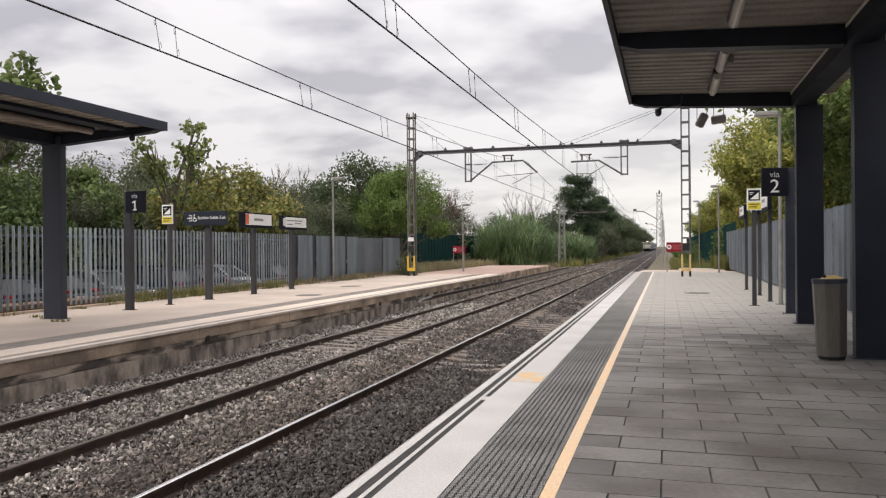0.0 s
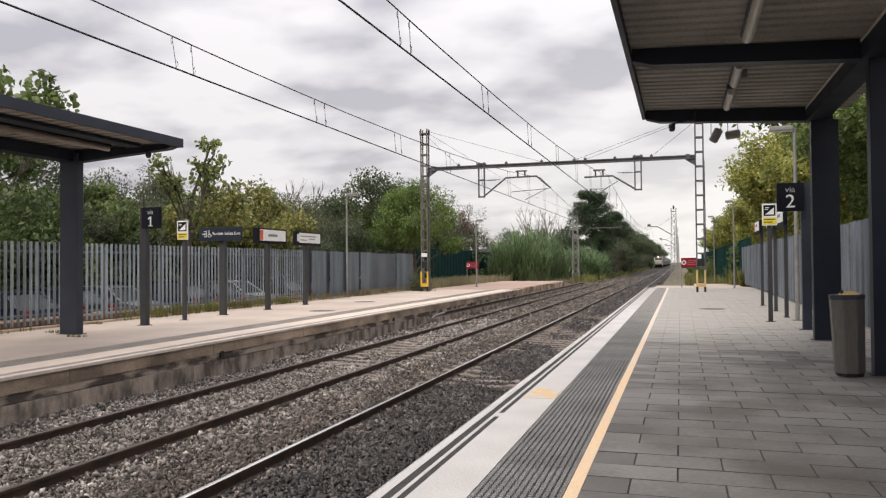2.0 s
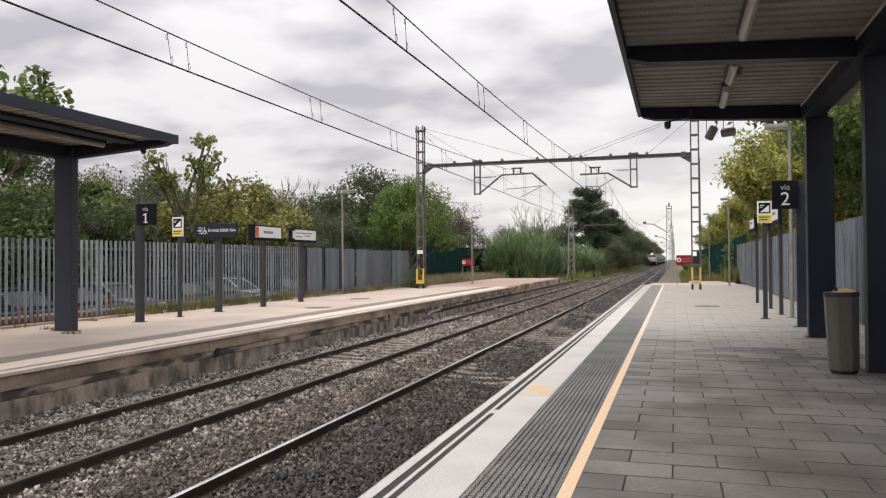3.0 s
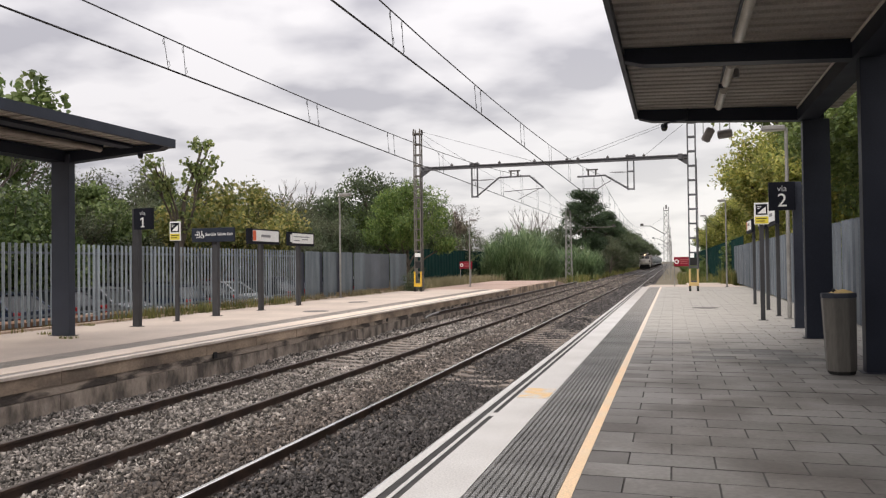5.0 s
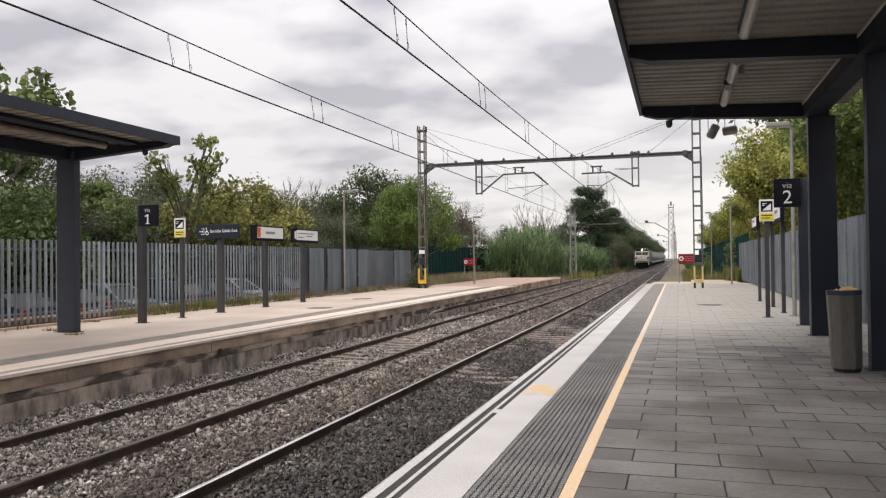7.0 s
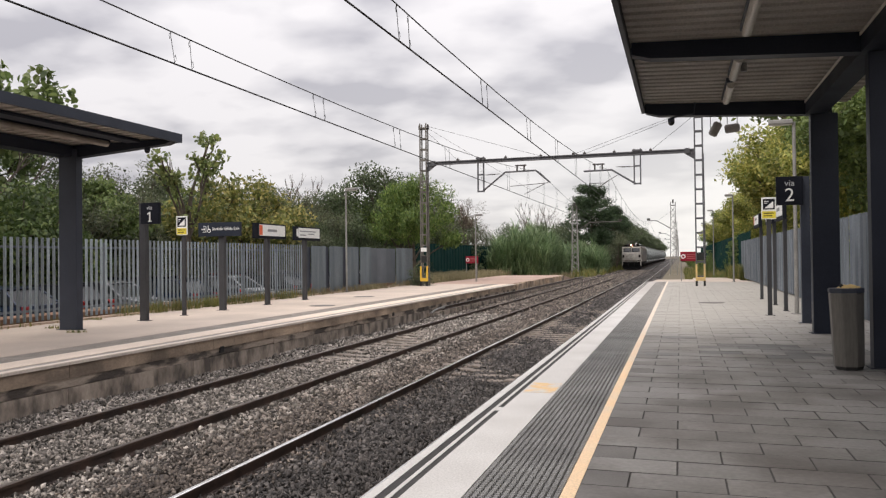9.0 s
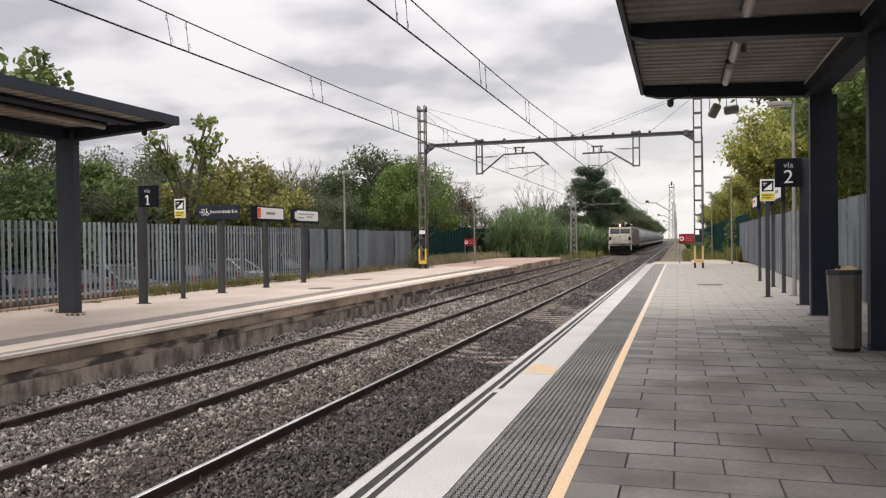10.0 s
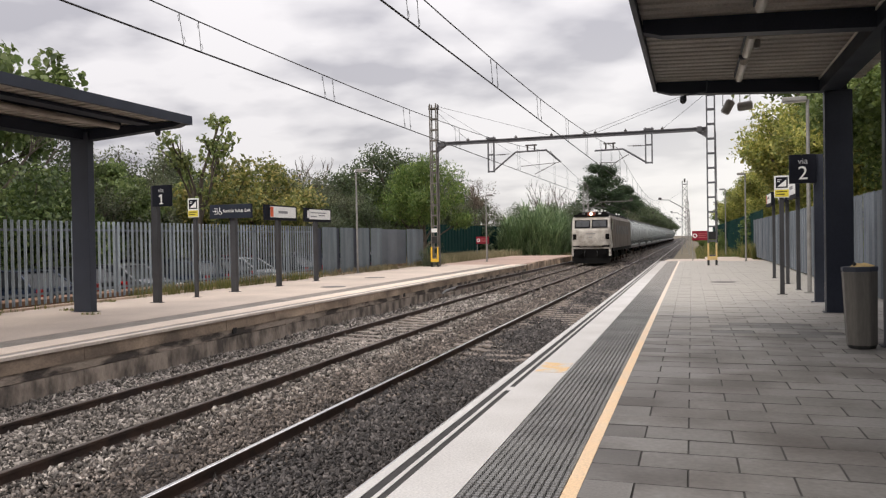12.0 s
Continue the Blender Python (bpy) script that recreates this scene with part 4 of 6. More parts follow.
def red_sign(at, w, z0, z1, legs):
    s = thing("red_sign", "red no-trespassing board with white print on thin posts", "sign", at, group="red boards")
    pn = part("panel", boxes((-w / 2, w / 2, -0.03, 0.0, z0, z1), bevel=0.006), M_RED, s)
    h = z1 - z0
    bm = bmesh.new()
    rod(bm, (-w * 0.33, -0.036, (z0 + z1) / 2), (-w * 0.33, -0.028, (z0 + z1) / 2), h * 0.24, 20)
    part("round_mark", bm, M_SIGNWH, pn)
    bm = bmesh.new()
    rod(bm, (-w * 0.33, -0.040, (z0 + z1) / 2), (-w * 0.33, -0.034, (z0 + z1) / 2), h * 0.13, 20)
    part("mark_centre", bm, M_RED, pn)
    part("print_bar", boxes((-w * 0.12, w * 0.42, -0.036, -0.028, z0 + h * 0.66, z0 + h * 0.73), (-w * 0.12, w * 0.36, -0.036, -0.028, z0 + h * 0.46, z0 + h * 0.53), (-w * 0.12, w * 0.40, -0.036, -0.028, z0 + h * 0.26, z0 + h * 0.33)), M_REDPRINT, pn)
    for x in legs:
        bm = bmesh.new()
        rod(bm, (x, 0.03, 0), (x, 0.03, z1 - 0.04), 0.03, 8)
        part("post", bm, M_GALV, s)


def build_signs():
    via_sign((-13.885, 17.38, 0), "1", (0.05, 0.625), M_POST)
    via_sign((2.79, 19.4, 0), "2", (-0.63, -0.06), M_STEEL2)
    picto_sign((-13.98, 19.25, 0), 0.36, 2.37, 2.93)
    picto_sign((2.25, 21.74, 0), 0.36, 2.53, 3.10)
    exit_sign((-14.15, 21.5, 0))
    board_sign((-14.18, 24.35, 0), 90, 2.42, 2.89, 2.0, True)
    board_sign((-14.38, 27.6, 0), 90, 2.42, 2.89, 2.0, False)
    board_sign((2.85, 23.5, 0), -90, 2.62, 3.02, 1.7, True, 0.14)
    board_sign((2.88, 26.3, 0), -90, 2.62, 3.02, 1.7, False, 0.14)
    board_sign((2.80, 29.6, 0), -90, 2.62, 3.02, 1.7, True, 0.14)
    red_sign((-16.42, 61.0, -0.05), 1.08, 1.2, 1.8, (-0.48, 0.42))
    red_sign((0.52, 49.6, 0.0), 0.95, 1.25, 1.83, (-0.45,))


# ---------- lamps, bin ----------
def lamp_post(at, h, arm, rz=0, r=0.05):
    s = thing("street_lamp", "slim grey platform lamp post with a flat white head", "lamp post", at, group="platform lamps", rz=rz)
    bm = bmesh.new()
    rod(bm, (0, 0, 0), (0, 0, h), r, 12, r * 0.8)
    part("pole", bm, M_GALV, s, smooth=False)
    part("base_plate", boxes((-0.12, 0.12, -0.12, 0.12, 0, 0.02)), M_GALV, s)
    bm = boxes((min(0.03, arm), max(-0.03, arm), -0.12, 0.12, h - 0.06, h + 0.07), bevel=0.035)
    hd = part("head", bm, M_GALV, s)
    part("lens", boxes((min(0.0, arm) + 0.05, max(0.0, arm) - 0.05, -0.09, 0.09, h - 0.075, h - 0.05)), M_TUBE, hd)


def build_lamps():
    lamp_post((-15.55, 34.2, 0), 5.02, 0.6)
    lamp_post((-13.5, 51.2, -0.03), 4.6, 0.5)
    lamp_post((2.97, 22.3, 0), 5.15, -0.62, r=0.055)
    lamp_post((3.05, 48.4, 0), 5.15, -0.45)
    lamp_post((3.0, 75, -0.85), 6.6, -0.5)
    lamp_post((3.2, 105, -0.85), 6.6, -0.5)


def build_bin():
    b = thing("litter_bin", "brownish grey eight-sided metal litter bin leaning slightly", "bin", (2.215, 11.76, 0), rz=22)
    b.matrix_basis = pose(2.215, 11.76, 0, 0, -1.3, 0) @ pose(0, 0, 0, 0, 0, 22)
    bm = bmesh.new()
    rod(bm, (0, 0, 0.05), (0, 0, 1.06), 0.198, 8, 0.228)
    bmesh.ops.bevel(bm, geom=list(bm.edges), offset=0.008, segments=2, affect="EDGES")
    part("body", bm, M_BIN, b)
    bm = bmesh.new()
    rod(bm, (0, 0, 0.004), (0, 0, 0.06), 0.17, 8, 0.19)
    part("foot", bm, M_RUBBER, b)
    bm = bmesh.new()
    rod(bm, (0, 0, 1.06), (0, 0, 1.125), 0.235, 8)
    bmesh.ops.bevel(bm, geom=list(bm.edges), offset=0.008, segments=2, affect="EDGES")
    part("rim", bm, M_STEEL2, b)
    bm = bmesh.new()
    bmesh.ops.create_icosphere(bm, subdivisions=3, radius=0.15, matrix=Matrix.Translation((0.04, 0, 1.12)) @ Matrix.Diagonal((1, 1, 0.32, 1)))
    for v in bm.verts:
        v.co += Vector(noise.noise_vector(v.co * 14)) * 0.03
    part("liner_bag", bm, M_SAFETY2, b, "crumpled yellowish liner bag")
    bm = bmesh.new()
    box(bm, -0.05, 0.05, -0.012, 0.012, 0, 0.05, bevel=0.01, m=pose(-0.08, -0.03, 1.125, 0, 35, 20))
    part("rubbish", bm, M_RUBBER, b, "dark scrap sticking out")


def build_manholes():
    for x, y, r in ((1.01, 27.2, 0.42), (-12.93, 30.2, 0.45), (-11.9, 24.1, 0.45)):
        bm = bmesh.new()
        rod(bm, (x, y, 0.0), (x, y, 0.006), r, 24)
        tagged(part("manhole_cover", bm, M_MANHOLE), "round worn manhole cover set in the platform", "manhole cover", group="covers")


# ---------- overhead line ----------
def lattice_mast(at, h, w, d, name="catenary_mast", guard=False, bat=0.75, label="weathered steel lattice mast of the overhead line", mt=M_MAST, laced=False):
    s = thing(name, label, "mast", at, group="catenary masts")
    for sx in (-1, 1):
        for sy in (-1, 1):
            if laced:
                bm = bmesh.new()
                rod(bm, (sx * w / 2, sy * d / 2, 0), (sx * w * 0.32, sy * d * 0.32, h), 0.05, 4)
                part("chord", bm, mt, s)
                continue
            part("chord", boxes((sx * w / 2 - 0.034, sx * w / 2 + 0.034, sy * d / 2 - 0.03, sy * d / 2 + 0.03, 0, h)), mt, s)
    flat = bpy.data.meshes.new("batten")
    bm = boxes((-w / 2, w / 2, -0.01, 0.01, -0.04, 0.04))
    bm.to_mesh(flat), bm.free()
    side = bpy.data.meshes.new("batten")
    bm = boxes((-0.01, 0.01, -d / 2, d / 2, -0.04, 0.04))
    bm.to_mesh(side), bm.free()
    flat.materials.append(mt), side.materials.append(mt)
    z = 0.5
    while laced and z < h - 0.8:
        for sy in (-1, 1):
            k0, k1 = 0.5 - 0.18 * z / h, 0.5 - 0.18 * (z + 0.75) / h
            bm = bmesh.new()
            rod(bm, (-w * k0, sy * d * k0, z), (w * k1, sy * d * k1, z + 0.75), 0.022, 4)
            rod(bm, (w * k0, sy * d * k0, z), (-w * k1, sy * d * k1, z + 0.75), 0.022, 4)
            part("lacing", bm, mt, s)
        z += 0.75
    while not laced and z < h:
        for me, px, py in ((flat, 0, -d / 2), (flat, 0, d / 2), (side, -w / 2, 0), (side, w / 2, 0)):
            ob = new("batten", me)
            ob.parent, ob.location = s, (px, py, z)
        z += bat
    part("foot_block", boxes((-w * 0.7, w * 0.7, -d * 0.8, d * 0.8, -0.3, 0.0)), M_CONC, s)
    if guard:
        g = -d / 2
        paint = M_SAFETY if mt is M_MAST else M_SAFETY2
        part("guard_panel", boxes((-w / 2 - 0.05, w / 2 + 0.05, g - 0.09, g - 0.05, 0.28, 0.47), (-w / 2 - 0.05, -w / 2 + 0.04, g - 0.09, g - 0.045, 0.47, 1.15), (w / 2 - 0.04, w / 2 + 0.05, g - 0.09, g - 0.045, 0.47, 1.15)), paint, s, "yellow guard panel")
        for q in (-1, 1):
            part("guard_foot", boxes((q * w / 2 - 0.055, q * w / 2 + 0.055, g - 0.1, g - 0.03, 0.0, 0.28)), M_RUBBER, s)
        part("dark_plate", boxes((-w / 2 + 0.02, w / 2 - 0.02, g - 0.05, g - 0.02, 1.35, 1.75)), M_RUBBER, s)
        bm = bmesh.new()
        tube(bm, [(w / 2 + 0.05, g, 1.2), (w / 2 + 0.06, g, 4.0), (w / 2 + 0.04, g, 6.9)], 0.018, 6)
        part("cable", bm, M_WIRE, s)
        part("cap_bracket", boxes((-w / 2 - 0.12, w / 2 + 0.12, -0.06, 0.06, h - 0.35, h - 0.25), (-w / 2 - 0.12, -w / 2 - 0.04, -0.05, 0.05, h - 0.25, h - 0.08), (w / 2 + 0.04, w / 2 + 0.12, -0.05, 0.05, h - 0.25, h - 0.08)), M_INSUL, s)
        if mt is M_MAST:
            part("number_plate_blank", boxes((-0.17, 0.17, -d / 2 - 0.08, -d / 2 - 0.05, 2.0, 2.22)), M_SIGNWH, s)
    return s


def cantilever(parent, x0, z0, side, y, reach=3.85):
    """The bent tube bracket, its insulator box and steady arm."""
    k = side
    bm = bmesh.new()
    tube(bm, [(x0, y, z0), (x0 + k * 1.32, y, z0 + 1.03), (x0 + k * (reach - 0.8), y, z0 + 1.06), (x0 + k * reach, y, z0 + 0.36)] if reach > 3 else
         [(x0, y, z0), (x0 + k * 1.25, y, z0 + 0.8), (x0 + k * reach, y, z0 + 0.78)], 0.05, 8)
    part("bracket_tube", bm, M_BEAM, parent)
    bx = x0 + k * 2.2 if reach > 3 else x0 + k * 1.95
    zz = z0 + 1.08 if reach > 3 else z0 + 0.84
    bm = boxes((bx - 0.32, bx + 0.32, y - 0.05, y + 0.05, zz + 0.26, zz + 0.33), (bx - 0.24, bx - 0.16, y - 0.05, y + 0.05, zz, zz + 0.27), (bx + 0.16, bx + 0.24, y - 0.05, y + 0.05, zz, zz + 0.27))
    part("insulator_frame", bm, M_INSUL, parent)
    bm = bmesh.new()
    if reach > 3:
        tube(bm, [(x0 + k * (reach - 0.1), y, z0 + 0.34), (bx + 0.5, y, z0 + 0.28), (bx - 0.6, y, z0 + 0.22)], 0.02, 6)
        tube(bm, [(x0 + k * (reach - 0.3), y, z0 + 0.30), (bx + 0.2, y, z0 - 0.25)], 0.018, 6)
    else:
        tube(bm, [(x0 + k * 0.95, y, z0 + 0.5), (bx + 0.3, y, z0 + 0.1), (bx - 0.5, y, z0 + 0.12)], 0.02, 6)
        tube(bm, [(bx + 0.5, y, z0 + 0.2), (bx - 0.1, y, z0 - 0.2)], 0.018, 6)
    part("steady_arm", bm, M_INSUL, parent)
    bm = bmesh.new()
    tube(bm, [(x0, y, z0 + 0.92), (x0 + k * 1.0, y, z0 + 0.95)], 0.018, 6)
    for q in range(4):
        rod(bm, (x0 + k * (0.3 + 0.12 * q), y, z0 + 0.93), (x0 + k * (0.34 + 0.12 * q), y, z0 + 0.93), 0.045, 10)
    part("insulator", bm, M_INSUL, parent)


def build_overhead():
    yb = 42.1
    lattice_mast((-14.15, yb, 0), 9.45, 0.37, 0.34, guard=True, bat=0.62, label="dark steel lattice mast with yellow foot guard")
    lattice_mast((1.02, yb, 0), 9.45, 0.39, 0.34, guard=True, bat=0.76, label="pale steel ladder-like mast with yellow foot guard", mt=M_BEAM)
    pt = thing("portal_beam", "grey steel portal beam spanning both tracks", "beam", (0, yb, 0))
    part("beam", boxes((-13.95, 0.8, -0.1, 0.1, 7.0, 7.05), (-13.95, 0.8, -0.1, 0.1, 7.15, 7.2), (-13.95, 0.8, -0.03, 0.03, 7.05, 7.15)), M_BEAM, pt)
    bm = bmesh.new()
    prism(bm, [(-13.95, 6.98), (-13.4, 6.98), (-13.95, 6.6)], -0.04, 0.04)
    prism(bm, [(0.8, 6.98), (0.3, 6.98), (0.8, 6.65)], -0.04, 0.04)
    part("gusset", bm, M_BEAM, pt)
    for x in (-12.1, -9.3, -7.3, -5.5, -4.9, -3.3, -1.4):
        part("clamp", boxes((x - 0.07, x + 0.07, -0.08, 0.08, 7.2, 7.29), (x - 0.02, x + 0.02, -0.02, 0.02, 7.29, 7.36)), M_INSUL, pt)
    for x in (-13.6, 0.45):
        part("end_plate", boxes((x - 0.12, x + 0.12, -0.13, 0.13, 6.96, 7.24)), M_BEAM, pt)
    for x, zb in ((-10.75, 5.38), (-2.1, 5.48)):
        bm = boxes((x - 0.2, x - 0.13, -0.06, 0.06, zb - 0.05, 7.35), (x + 0.13, x + 0.2, -0.06, 0.06, zb - 0.05, 7.35))
        for z in (zb, zb + 0.95):
            box(bm, x - 0.14, x + 0.14, -0.05, 0.05, z - 0.04, z + 0.04)
        box(bm, x - 0.26, x + 0.26, -0.14, 0.14, 7.22, 7.30)
        part("drop_frame", bm, M_BEAM, pt)
    cantilever(pt, -10.65, 5.38, 1, 0.0)
    cantilever(pt, -2.2, 5.48, -1, 0.0, 2.75)
    # masts along the line with their own brackets
    for k in range(5):
        y = 103 + 60.5 * k
        for x, side in ((-13.4, 1), (-0.75, -1)):
            m = lattice_mast((x, y, -0.85), 9.3, 0.88, 0.7, laced=True, mt=M_GALV)
            bm = bmesh.new()
            zb = 7.0
            cx = (TX1 if side > 0 else TX2) - x
            tube(bm, [(side * 0.2, 0, zb - 1.1), (side * 2.0, 0, zb), (cx, 0, zb + 0.05)], 0.06, 6)
            tube(bm, [(side * 0.2, 0, zb + 1.2), (side * 2.0, 0, zb)], 0.011, 4)
            part("bracket_tube", bm, M_MAST, m)
            part("insulator_frame", boxes((cx - 0.3, cx + 0.1, -0.05, 0.05, zb + 0.05, zb + 0.35)), M_INSUL, m)
            part("top_insulator", boxes((-0.35, 0.35, -0.06, 0.06, 8.9, 9.0), (-0.35, -0.25, -0.05, 0.05, 9.0, 9.4), (0.25, 0.35, -0.05, 0.05, 9.0, 9.4), (-0.1, 0.1, -0.1, 0.1, 9.2, 9.7)), M_INSUL, m)
    sup = [-18.4] + [yb] + [103 + 60.5 * k for k in range(5)]
    for tx, low, cz, first in ((TX1, 5.10, 4.635, 10.1), (TX2, 5.15, 4.665, 10.2)):
        wr = thing("overhead_wire", "dark copper contact wire with carrier wire and droppers", "wire", group="overhead wires")
        mes = bmesh.new()
        hi, path = 6.35, []

        def mz(y):
            for a, b in zip(sup, sup[1:]):
                if a <= y <= b:
                    u = (2 * y - a - b) / (b - a)
                    return low + (hi - low) * abs(u) ** 2
            return hi
        for a, b in zip(sup, sup[1:]):
            n = 14
            ys = [a + (b - a) * i / n for i in range(n + 1)]
            path += ys if not path else ys[1:]
            y = first
            while y > a + 6:
                y -= 4.75
            while y < b - 1 and a < 60:
                for q, slant in ((y - 0.24, 0.09), (y + 0.24, 0.05)):
                    # a hanger that ends in a wire loop above and below
                    dro = bmesh.new()
                    z0, z1 = cz + 0.07, mz(q) - 0.05
                    tube(dro, [(tx, q + slant, cz), (tx, q + slant - 0.005, z0), (tx, q, z1), (tx, q, mz(q))], 0.005, 5)
                    tube(dro, [(tx, q + slant, cz + 0.01), (tx, q + slant + 0.05, z0), (tx, q + slant + 0.02, z0 + 0.07), (tx, q + slant - 0.01, z0 + 0.02)], 0.004, 4)
                    tube(dro, [(tx, q, z1 + 0.04), (tx, q - 0.04, z1), (tx, q - 0.02, z1 - 0.07), (tx, q, z1 - 0.03)], 0.004, 4)
                    part("dropper", dro, M_WIRE, wr)
                y += 4.75
        con = bmesh.new()
        tube(con, [(tx, y, cz) for y in path], 0.0135, 6)
        part("contact_wire", con, M_WIRE, wr)
        tube(mes, [(tx, y, mz(y)) for y in path], 0.0105, 6)
        part("carrier_wire", mes, M_WIRE, wr)
    fd = thing("feeder_wire", "thin grey feeder wires between the mast heads", "wire")
    for pts in ([(-14.1, yb, 9.35), (-7.3, yb, 7.22)], [(-14.1, yb, 9.1), (-12.1, yb, 7.22)], [(1.0, yb, 9.35), (-5.5, yb, 7.22)], [(1.0, yb, 9.25), (-4.9, yb, 7.22)], [(1.0, yb, 9.1), (-1.4, yb, 7.22)],
                [(-14.1, yb, 9.3), (-13.8, 72, 8.2), (-13.4, 103, 8.3)], [(-13.4, 103, 8.3), (-13.4, 133, 7.7), (-13.4, 163, 8.3)], [(-0.75, 103, 8.3), (-0.75, 133, 7.7), (-0.75, 163, 8.3)]):
        bm = bmesh.new()
        tube(bm, pts, 0.009, 5)
        part("strand", bm, M_WIRE, fd)


# ---------- plants ----------
def leaf_cloud(name, centres, radii, n, size, rng, droop=0.0, slim=0.55, flat=0.7, broad=False):
    """n leaves strewn over clumps, each a folded blade of its own; broad ones have rounded sides."""
    centres, radii = np.asarray(centres, float), np.asarray(radii, float)
    w = radii ** 2
    pick = rng.choice(len(centres), n, p=w / w.sum())
    d = rng.normal(size=(n, 3))
    d /= np.linalg.norm(d, axis=1)[:, None]
    rr = radii[pick] * rng.uniform(0.25, 1.0, n) ** 0.5 * rng.uniform(0.75, 1.15, n)
    P = centres[pick] + d * rr[:, None] * np.array([1, 1, flat])
    S = size * rng.uniform(0.6, 1.35, n)
    a = rng.normal(size=(n, 3)) + np.array([0, 0, -droop])
    a /= np.linalg.norm(a, axis=1)[:, None]
    up = rng.normal(size=(n, 3)) * 0.7 + np.array([0, 0, 1.0]) + d * 0.5
    b = np.cross(up, a)
    b /= np.linalg.norm(b, axis=1)[:, None] + 1e-9
    c = np.cross(a, b)
    S = S[:, None]
    if broad:
        w, k = b * S * 0.5 * slim, c * S * 0.1
        co = np.stack([P - a * S * 0.5, P - a * S * 0.28 + w * 0.8 + k, P + a * S * 0.12 + w + k, P + a * S * 0.5 - k, P + a * S * 0.12 - w + k, P - a * S * 0.28 - w * 0.8 + k], 1)
        return raw_mesh(name, co.reshape(-1, 3), np.arange(6 * n).reshape(n, 6), 6)
    co = np.stack([P - a * S * 0.5, P + b * S * 0.5 * slim + c * S * 0.08, P + a * S * 0.5, P - b * S * 0.5 * slim + c * S * 0.08], 1)
    return raw_mesh(name, co.reshape(-1, 3), np.arange(4 * n).reshape(n, 4), 4)


def grow(bm, rng, p, d, length, r, depth, tips, spread, seg=6, lift=0.15):
    """A bending limb that forks; its tips carry the clumps."""
    steps = 3
    for i in range(steps):
        q = p + d * (length / steps)
        rod(bm, p, q, r * (1 - 0.22 * i), seg, r * (1 - 0.22 * (i + 1)), caps=False)
        d = (d + Vector((rng.normal(0, 0.13), rng.normal(0, 0.13), rng.normal(0.02, 0.08)))).normalized()
        p = q
        if depth <= 1:
            tips.append(tuple(p))
    if depth == 0:
        return
    for k in range(3):
        ang = rng.uniform(0, 2 * math.pi)
        side = Vector((math.cos(ang), math.sin(ang), 0))
        nd = (d + side * spread * rng.uniform(0.6, 1.2) + Vector((0, 0, lift))).normalized()
        grow(bm, rng, p, nd, length * rng.uniform(0.55, 0.8), r * 0.5, depth - 1, tips, spread, max(seg - 1, 4), lift)


def tree_proto(label, h, mt, seed, n=9000, size=0.2, clump=0.9, trunk=0.28, spread=0.75, depth=2, low=True, slim=0.55, flat=0.75, leaves=True, bark=M_BARK, name="tree", lean=0.05, droop=0.2, dome=0, wide=0.34, mid=0.6, tall=0.34, thin=1.0, broad=False):
    rng = np.random.default_rng(seed)
    t = thing(name, label, "tree", (0, 0, -500))
    bm, tips = bmesh.new(), []
    base_r = 0.022 * h
    th = h * trunk
    p = Vector((0, 0, -0.2))
    d = Vector((rng.normal(0, lean), rng.normal(0, lean), 1)).normalized()
    q = p + d * (th + 0.2)
    rod(bm, p, q, base_r * 1.25, 9, base_r * 0.9)
    for k in range(5):
        ang = 2 * math.pi * (k + rng.uniform(-0.2, 0.2)) / 5
        nd = Vector((math.cos(ang) * spread, math.sin(ang) * spread, rng.uniform(0.55, 1.1))).normalized()
        grow(bm, rng, q - d * rng.uniform(0, th * 0.35 if low else 0.1), nd, h * rng.uniform(0.2, 0.27), base_r * 0.5, depth, tips, spread)
    grow(bm, rng, q, d, h * 0.27, base_r * 0.7, depth, tips, spread * 0.7)
    top = max(v.co.z for v in bm.verts)
    k = h / (top + (clump * 0.6 if leaves else 0))
    for v in bm.verts:
        v.co *= k
    part("trunk", bm, bark, t)
    if leaves:
        tips = np.array(tips) * k
        if dome:
            # outer twigs that round the crown off
            u = rng.normal(size=(dome, 3))
            u /= np.linalg.norm(u, axis=1)[:, None]
            u *= rng.uniform(0.55, 1.0, (dome, 1)) ** 0.5 * np.array([wide * h, wide * h, tall * h])
            tips = np.concatenate([tips[tips[:, 2] > h * (mid - tall)], u + np.array([0, 0, mid * h])])
        tips = tips[rng.uniform(0, 1, len(tips)) < thin]
        rad = clump * rng.uniform(0.5, 1.2, len(tips))
        mesh_part("crown", leaf_cloud("crown", tips, rad, n, size, rng, slim=slim, flat=flat, droop=droop, broad=broad), mt, t)
    return t


